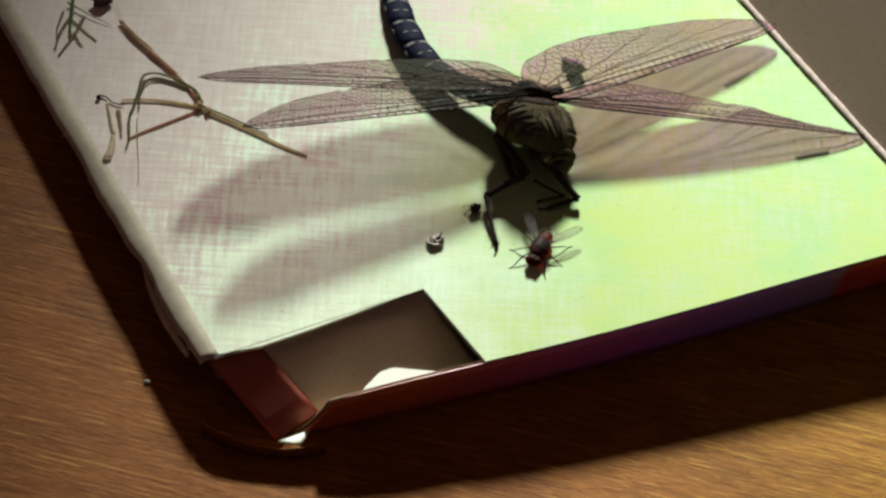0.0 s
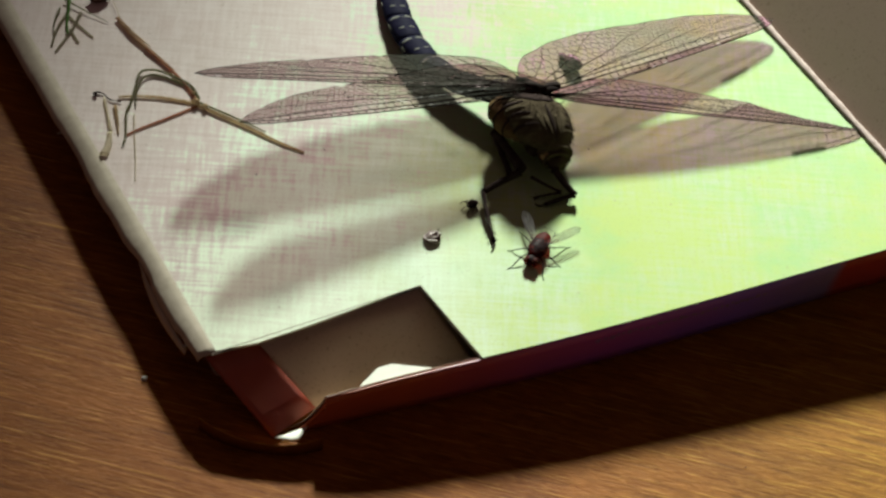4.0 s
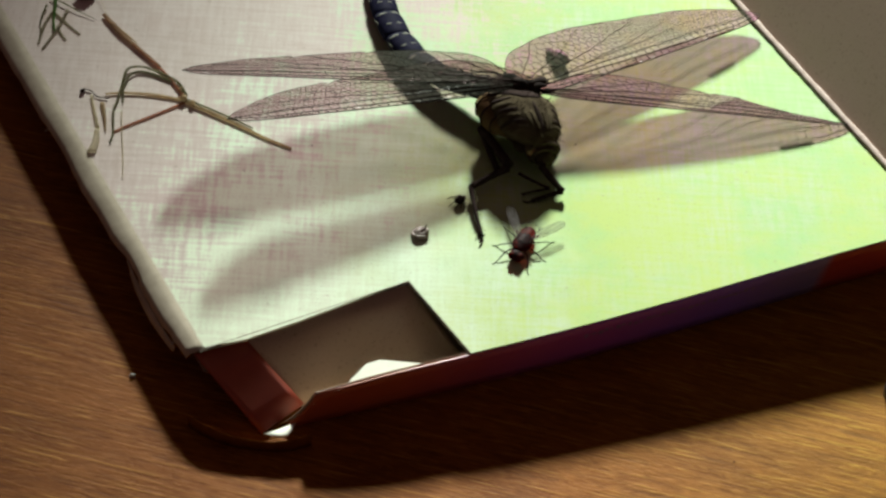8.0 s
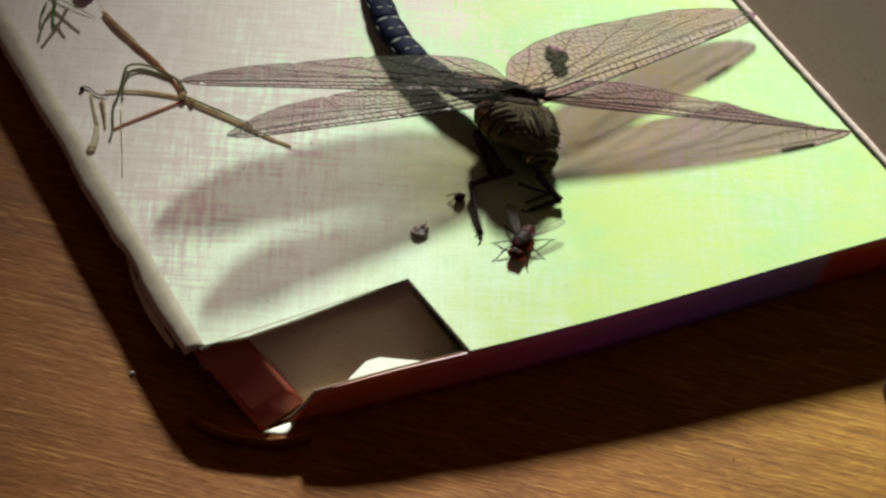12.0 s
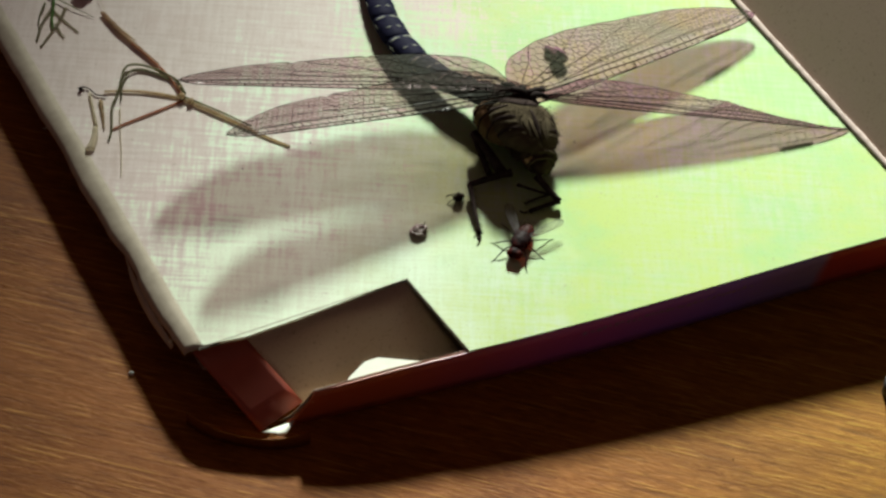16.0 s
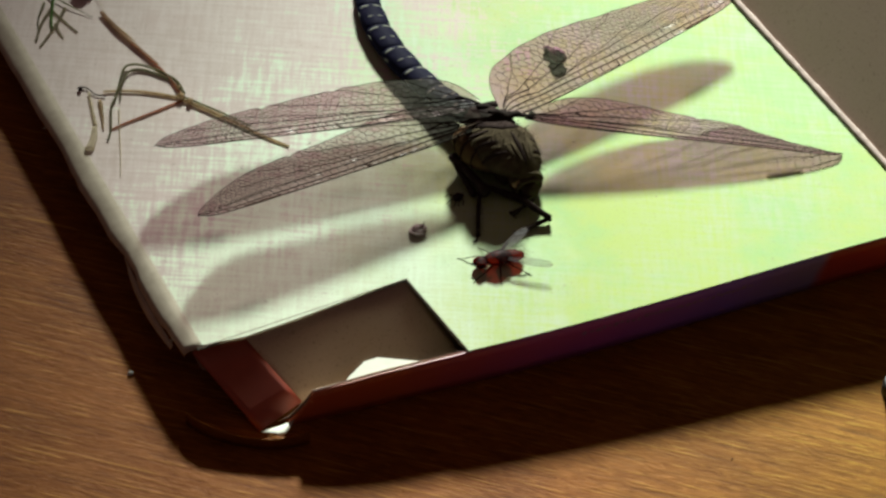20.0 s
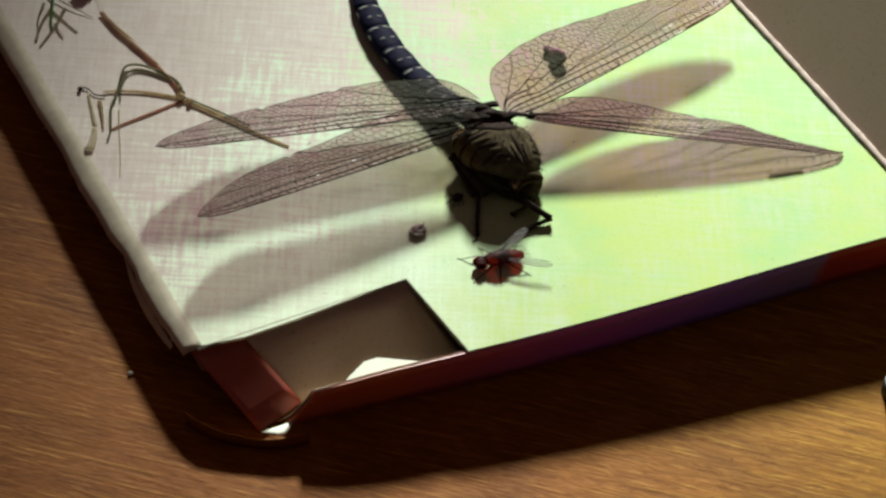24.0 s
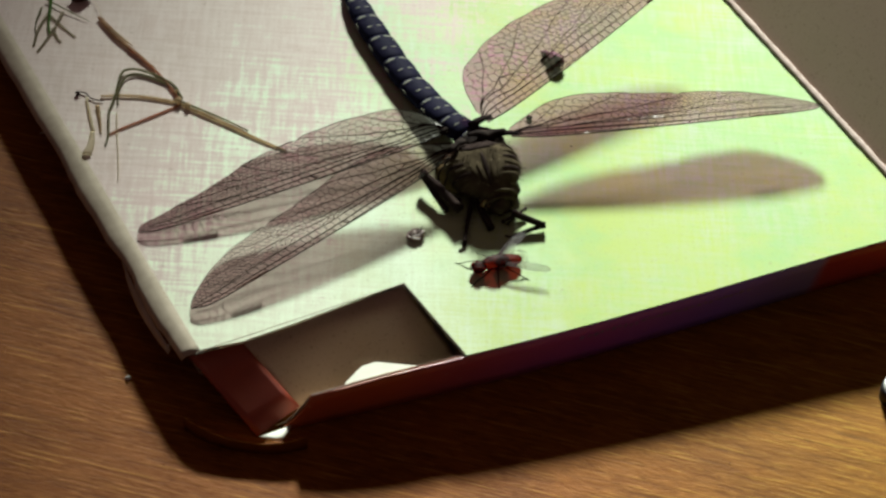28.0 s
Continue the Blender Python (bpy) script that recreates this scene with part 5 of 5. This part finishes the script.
    walk(segments[6], [
        (0, pose(-0.00841, 0.03173, -0.00582, 2.7, -16.1, -13.4)),
        (8.8, pose(-0.00842, 0.03202, -0.00570, 2.8, -16.1, -13.1)),
        (11, pose(-0.00894, 0.03193, -0.00518, 3.0, -16.6, -9.4)),
        (17.35, pose(-0.00898, 0.03252, -0.00490, 3.3, -16.7, -8.9)),
        (17.5, pose(-0.00928, 0.03274, -0.00588, 0.2, -18.0, -4.1)),
        (17.7, pose(-0.00454, 0.03383, -0.00380, 3.5, -15.7, -10.8)),
        (18, pose(-0.00377, 0.03401, -0.00346, 4.0, -15.3, -11.9)),
        (20, pose(-0.00208, 0.03432, -0.00333, 3.6, -14.0, -15.3)),
        (26.6, pose(-0.00115, 0.03446, -0.00265, 3.4, -13.5, -12.7)),
        (26.96, pose(-0.00968, 0.03264, 0.00405, 9.7, 7.4, 11.9)),
        (27.1, pose(-0.00968, 0.03264, 0.00405, 9.7, 7.4, 11.9)),
        (28, pose(-0.00968, 0.03264, 0.00405, 9.7, 7.4, 11.9)),
    ])
    walk(segments[7], [
        (0, pose(-0.00717, 0.03730, -0.00556, 4.3, -15.8, -16.7)),
        (8.8, pose(-0.00720, 0.03760, -0.00543, 4.5, -15.9, -16.4)),
        (11, pose(-0.00810, 0.03750, -0.00489, 4.1, -16.5, -10.6)),
        (17.35, pose(-0.00820, 0.03809, -0.00459, 4.4, -16.6, -10.1)),
        (17.5, pose(-0.00888, 0.03851, -0.00586, 1.6, -17.9, -6.3)),
        (17.7, pose(-0.00359, 0.03934, -0.00348, 5.8, -14.9, -19.8)),
        (18, pose(-0.00273, 0.03948, -0.00309, 6.5, -14.4, -22.0)),
        (20, pose(-0.00069, 0.03972, -0.00299, 5.7, -13.3, -24.1)),
        (26.6, pose(0.00001, 0.03993, -0.00233, 5.4, -12.8, -21.5)),
        (26.96, pose(-0.01070, 0.03806, 0.00498, 9.0, 8.1, 7.3)),
        (27.1, pose(-0.01070, 0.03806, 0.00498, 9.0, 8.1, 7.3)),
        (28, pose(-0.01070, 0.03806, 0.00498, 9.0, 8.1, 7.3)),
    ])
    walk(segments[8], [
        (0, pose(-0.00593, 0.04174, -0.00523, 4.7, -15.8, -16.8)),
        (8.8, pose(-0.00599, 0.04205, -0.00508, 4.8, -15.9, -16.6)),
        (11, pose(-0.00732, 0.04216, -0.00457, 4.3, -16.5, -10.6)),
        (17.35, pose(-0.00747, 0.04276, -0.00424, 4.6, -16.6, -10.1)),
        (17.5, pose(-0.00840, 0.04316, -0.00573, 1.9, -17.9, -6.4)),
        (17.7, pose(-0.00216, 0.04368, -0.00302, 5.9, -15.0, -19.6)),
        (18, pose(-0.00114, 0.04377, -0.00258, 6.5, -14.5, -21.7)),
        (20, pose(0.00108, 0.04395, -0.00255, 5.6, -13.3, -24.0)),
        (26.6, pose(0.00160, 0.04422, -0.00191, 5.4, -12.8, -21.8)),
        (26.96, pose(-0.01118, 0.04258, 0.00570, 8.3, 8.9, 2.1)),
        (27.1, pose(-0.01118, 0.04258, 0.00570, 8.3, 8.9, 2.1)),
        (28, pose(-0.01118, 0.04258, 0.00570, 8.3, 8.9, 2.1)),
    ])
    walk(segments[9], [
        (0, pose(-0.00500, 0.04512, -0.00495, 4.7, -15.8, -16.8)),
        (8.8, pose(-0.00507, 0.04543, -0.00480, 4.9, -15.9, -16.6)),
        (11, pose(-0.00676, 0.04557, -0.00432, 4.3, -16.5, -10.6)),
        (17.35, pose(-0.00694, 0.04618, -0.00398, 4.6, -16.6, -10.1)),
        (17.5, pose(-0.00804, 0.04670, -0.00562, 2.0, -17.9, -6.4)),
        (17.7, pose(-0.00111, 0.04691, -0.00269, 5.8, -15.0, -19.2)),
        (18, pose(0.00002, 0.04694, -0.00221, 6.4, -14.5, -21.3)),
        (20, pose(0.00238, 0.04707, -0.00222, 5.5, -13.3, -23.5)),
        (26.6, pose(0.00279, 0.04739, -0.00159, 5.3, -12.8, -21.3)),
        (26.96, pose(-0.01122, 0.04594, 0.00618, 8.3, 8.9, 2.4)),
        (27.1, pose(-0.01122, 0.04594, 0.00618, 8.3, 8.9, 2.4)),
        (28, pose(-0.01122, 0.04594, 0.00618, 8.3, 8.9, 2.4)),
    ])
    walk(legs["A", "femur"], [
        (0, pose(-0.00643, -0.00787, -0.00421, 0.6, 0.0, 2.9)),
        (8.8, pose(-0.00645, -0.00776, -0.00425, 0.8, 0.0, 3.2)),
        (11, pose(-0.00654, -0.00723, -0.00448, 2.0, 0.0, 4.7)),
        (17.35, pose(-0.00660, -0.00703, -0.00456, 2.5, 0.0, 5.4)),
        (17.5, pose(-0.00566, -0.00705, -0.00409, -0.9, 0.0, 10.4)),
        (17.7, pose(-0.00680, -0.00690, -0.00413, 1.3, 0.0, 6.4)),
        (18, pose(-0.00699, -0.00688, -0.00413, 1.6, 0.0, 5.8)),
        (20, pose(-0.00731, -0.00657, -0.00380, 1.2, 0.0, 4.0)),
        (26.6, pose(-0.00713, -0.00621, -0.00364, 2.1, 0.0, 2.8)),
        (26.96, pose(-0.00704, -0.00802, -0.00154, 12.5, 0.0, 23.2)),
        (27.1, pose(-0.00704, -0.00802, -0.00154, 12.5, 0.0, 23.2)),
        (28, pose(-0.00704, -0.00802, -0.00154, 12.5, 0.0, 23.2)),
    ])
    walk(legs["A", "tibia"], [
        (0, pose(-0.00689, 0.00096, -0.00412, -15.3, 0.0, -179.6)),
        (8.8, pose(-0.00695, 0.00106, -0.00413, -15.3, 0.0, -179.4)),
        (11, pose(-0.00727, 0.00157, -0.00417, -15.4, 0.0, -178.8)),
        (17.35, pose(-0.00743, 0.00177, -0.00418, -15.4, 0.0, -178.5)),
        (17.5, pose(-0.00726, 0.00164, -0.00422, -11.4, 0.0, -173.1)),
        (17.7, pose(-0.00779, 0.00188, -0.00393, -12.9, 0.0, -177.1)),
        (18, pose(-0.00788, 0.00192, -0.00388, -13.1, 0.0, -177.7)),
        (20, pose(-0.00793, 0.00225, -0.00361, -12.5, 0.0, -179.7)),
        (26.6, pose(-0.00756, 0.00261, -0.00331, -13.4, 0.0, -181.1)),
        (26.96, pose(-0.01044, -0.00009, 0.00038, -20.1, 0.0, -165.7)),
        (27.1, pose(-0.01044, -0.00009, 0.00038, -20.1, 0.0, -165.7)),
        (28, pose(-0.01044, -0.00009, 0.00038, -20.1, 0.0, -165.7)),
    ])
    walk(legs["B", "femur"], [
        (0, pose(-0.00697, -0.00840, -0.00446, -25.4, 0.0, 103.1)),
        (8.8, pose(-0.00672, -0.00821, -0.00443, -25.2, 0.0, 102.0)),
        (11, pose(-0.00546, -0.00751, -0.00432, -23.8, 0.0, 93.5)),
        (17.35, pose(-0.00498, -0.00743, -0.00431, -22.6, 0.0, 88.6)),
        (17.5, pose(-0.00200, -0.00732, -0.00348, -18.5, 0.0, 81.6)),
        (17.7, pose(-0.00172, -0.00817, -0.00393, -6.4, 0.0, 62.6)),
        (18, pose(-0.00167, -0.00831, -0.00400, -4.2, 0.0, 59.5)),
        (20, pose(-0.00201, -0.00869, -0.00384, -0.8, 0.0, 49.9)),
        (26.6, pose(-0.00187, -0.00843, -0.00377, 0.2, 0.0, 48.8)),
        (26.96, pose(-0.00326, -0.01108, -0.00380, 15.0, 0.0, 10.1)),
        (27.1, pose(-0.00326, -0.01108, -0.00380, 15.0, 0.0, 10.1)),
        (28, pose(-0.00326, -0.01108, -0.00380, 15.0, 0.0, 10.1)),
    ])
    walk(legs["B", "tibia"], [
        (0, pose(-0.01270, -0.00973, -0.00724, -10.8, 0.0, 168.0)),
        (8.8, pose(-0.01248, -0.00943, -0.00721, -10.9, 0.0, 168.2)),
        (11, pose(-0.01140, -0.00787, -0.00695, -11.7, 0.0, 168.9)),
        (17.35, pose(-0.01099, -0.00728, -0.00682, -11.9, 0.0, 169.0)),
        (17.5, pose(-0.00811, -0.00642, -0.00555, -11.9, 0.0, 167.6)),
        (17.7, pose(-0.00746, -0.00519, -0.00465, -16.4, 0.0, 157.0)),
        (18, pose(-0.00727, -0.00502, -0.00448, -17.2, 0.0, 154.7)),
        (20, pose(-0.00698, -0.00449, -0.00393, -16.9, 0.0, 150.6)),
        (26.6, pose(-0.00676, -0.00414, -0.00374, -17.4, 0.0, 149.1)),
        (26.96, pose(-0.00436, -0.00489, -0.00212, -10.0, 0.0, 158.7)),
        (27.1, pose(-0.00436, -0.00489, -0.00212, -10.0, 0.0, 158.7)),
        (28, pose(-0.00436, -0.00489, -0.00212, -10.0, 0.0, 158.7)),
    ])
    walk(legs["C", "femur"], [
        (0, pose(-0.00218, -0.00939, -0.00285, -13.0, 0.0, -157.9)),
        (8.8, pose(-0.00220, -0.00941, -0.00289, -12.8, 0.0, -157.4)),
        (11, pose(-0.00229, -0.00956, -0.00312, -12.3, 0.0, -154.6)),
        (17.35, pose(-0.00232, -0.00962, -0.00321, -12.1, 0.0, -153.6)),
        (17.5, pose(-0.00139, -0.00947, -0.00257, -6.8, 0.0, -144.7)),
        (17.7, pose(-0.00288, -0.00988, -0.00289, -7.6, 0.0, -145.0)),
        (18, pose(-0.00313, -0.00996, -0.00294, -7.7, 0.0, -145.1)),
        (20, pose(-0.00358, -0.00981, -0.00269, -7.5, 0.0, -146.1)),
        (26.6, pose(-0.00345, -0.00956, -0.00262, -8.6, 0.0, -147.3)),
        (26.96, pose(0.00028, -0.00946, -0.00294, -23.3, 0.0, -115.6)),
        (27.1, pose(0.00028, -0.00946, -0.00294, -23.3, 0.0, -115.6)),
        (28, pose(0.00028, -0.00946, -0.00294, -23.3, 0.0, -115.6)),
    ])
    walk(legs["C", "tibia"], [
        (0, pose(-0.00035, -0.01391, -0.00397, -25.0, 0.0, 88.1)),
        (8.8, pose(-0.00033, -0.01391, -0.00401, -25.1, 0.0, 88.5)),
        (11, pose(-0.00019, -0.01397, -0.00419, -24.6, 0.0, 91.1)),
        (17.35, pose(-0.00014, -0.01400, -0.00426, -24.1, 0.0, 92.4)),
        (17.5, pose(0.00148, -0.01352, -0.00317, -23.8, 0.0, 100.0)),
        (17.7, pose(-0.00003, -0.01394, -0.00356, -21.7, 0.0, 97.0)),
        (18, pose(-0.00029, -0.01402, -0.00361, -21.3, 0.0, 96.5)),
        (20, pose(-0.00082, -0.01393, -0.00335, -19.8, 0.0, 95.5)),
        (26.6, pose(-0.00078, -0.01371, -0.00336, -19.4, 0.0, 93.8)),
        (26.96, pose(0.00442, -0.01145, -0.00492, 1.3, 0.0, 103.3)),
        (27.1, pose(0.00442, -0.01145, -0.00492, 1.3, 0.0, 103.3)),
        (28, pose(0.00442, -0.01145, -0.00492, 1.3, 0.0, 103.3)),
    ])
    walk(legs["D", "femur"], [
        (0, pose(-0.00526, -0.00901, -0.00462, 0.1, 0.0, -135.1)),
        (8.8, pose(-0.00526, -0.00912, -0.00463, 0.2, 0.0, -132.7)),
        (11, pose(-0.00523, -0.00973, -0.00468, 1.2, 0.0, -118.6)),
        (17.35, pose(-0.00522, -0.00997, -0.00470, 1.5, 0.0, -112.8)),
        (17.5, pose(-0.00384, -0.01060, -0.00405, 9.4, 0.0, -80.5)),
        (17.7, pose(-0.00518, -0.01123, -0.00433, 10.5, 0.0, -73.7)),
        (18, pose(-0.00541, -0.01133, -0.00437, 10.6, 0.0, -72.9)),
        (20, pose(-0.00589, -0.01124, -0.00405, 9.7, 0.0, -73.1)),
        (26.6, pose(-0.00581, -0.01091, -0.00398, 9.4, 0.0, -74.4)),
        (26.96, pose(-0.00143, -0.01048, -0.00352, -5.6, 0.0, -55.5)),
        (27.1, pose(-0.00143, -0.01048, -0.00352, -5.6, 0.0, -55.5)),
        (28, pose(-0.00143, -0.01048, -0.00352, -5.6, 0.0, -55.5)),
    ])
    walk(legs["D", "tibia"], [
        (0, pose(-0.00175, -0.01253, -0.00462, -22.7, 0.0, 81.7)),
        (8.8, pose(-0.00161, -0.01249, -0.00461, -22.3, 0.0, 84.2)),
        (11, pose(-0.00087, -0.01210, -0.00458, -20.9, 0.0, 96.1)),
        (17.35, pose(-0.00064, -0.01190, -0.00457, -20.4, 0.0, 100.6)),
        (17.5, pose(0.00100, -0.00979, -0.00324, -22.6, 0.0, 114.7)),
        (17.7, pose(-0.00049, -0.00986, -0.00342, -23.3, 0.0, 110.9)),
        (18, pose(-0.00074, -0.00989, -0.00345, -23.4, 0.0, 109.9)),
        (20, pose(-0.00120, -0.00981, -0.00322, -22.5, 0.0, 107.4)),
        (26.6, pose(-0.00108, -0.00960, -0.00317, -22.3, 0.0, 105.8)),
        (26.96, pose(0.00265, -0.00767, -0.00401, -6.2, 0.0, 124.8)),
        (27.1, pose(0.00265, -0.00767, -0.00401, -6.2, 0.0, 124.8)),
        (28, pose(0.00265, -0.00767, -0.00401, -6.2, 0.0, 124.8)),
    ])
    walk(house_fly, [
        (0, pose(0.05043, 0.01726, 0.0077, 0, 0, 134.0)),
        (1.6, pose(0.05037, 0.01715, 0.0077, 0, 0, 134.0)),
        (2.2, pose(0.05020, 0.01631, 0.0077, 0, 0, 134.0)),
        (3.5, pose(0.05020, 0.01631, 0.0077, 0, 0, 134.0)),
        (5.5, pose(0.04973, 0.01661, 0.0077, 0, 0, 134.0)),
        (17.8, pose(0.04973, 0.01661, 0.0077, 0, 0, 134.0)),
        (18.1, pose(0.04715, 0.01512, 0.0077, 0, 0, 115.0)),
        (19.05, pose(0.04709, 0.01501, 0.0077, 0, 0, 114.0)),
        (19.3, pose(0.04513, 0.01434, 0.0077, 0, 0, 88.0)),
        (28, pose(0.04513, 0.01434, 0.0077, 0, 0, 88.0)),
    ])


motions()
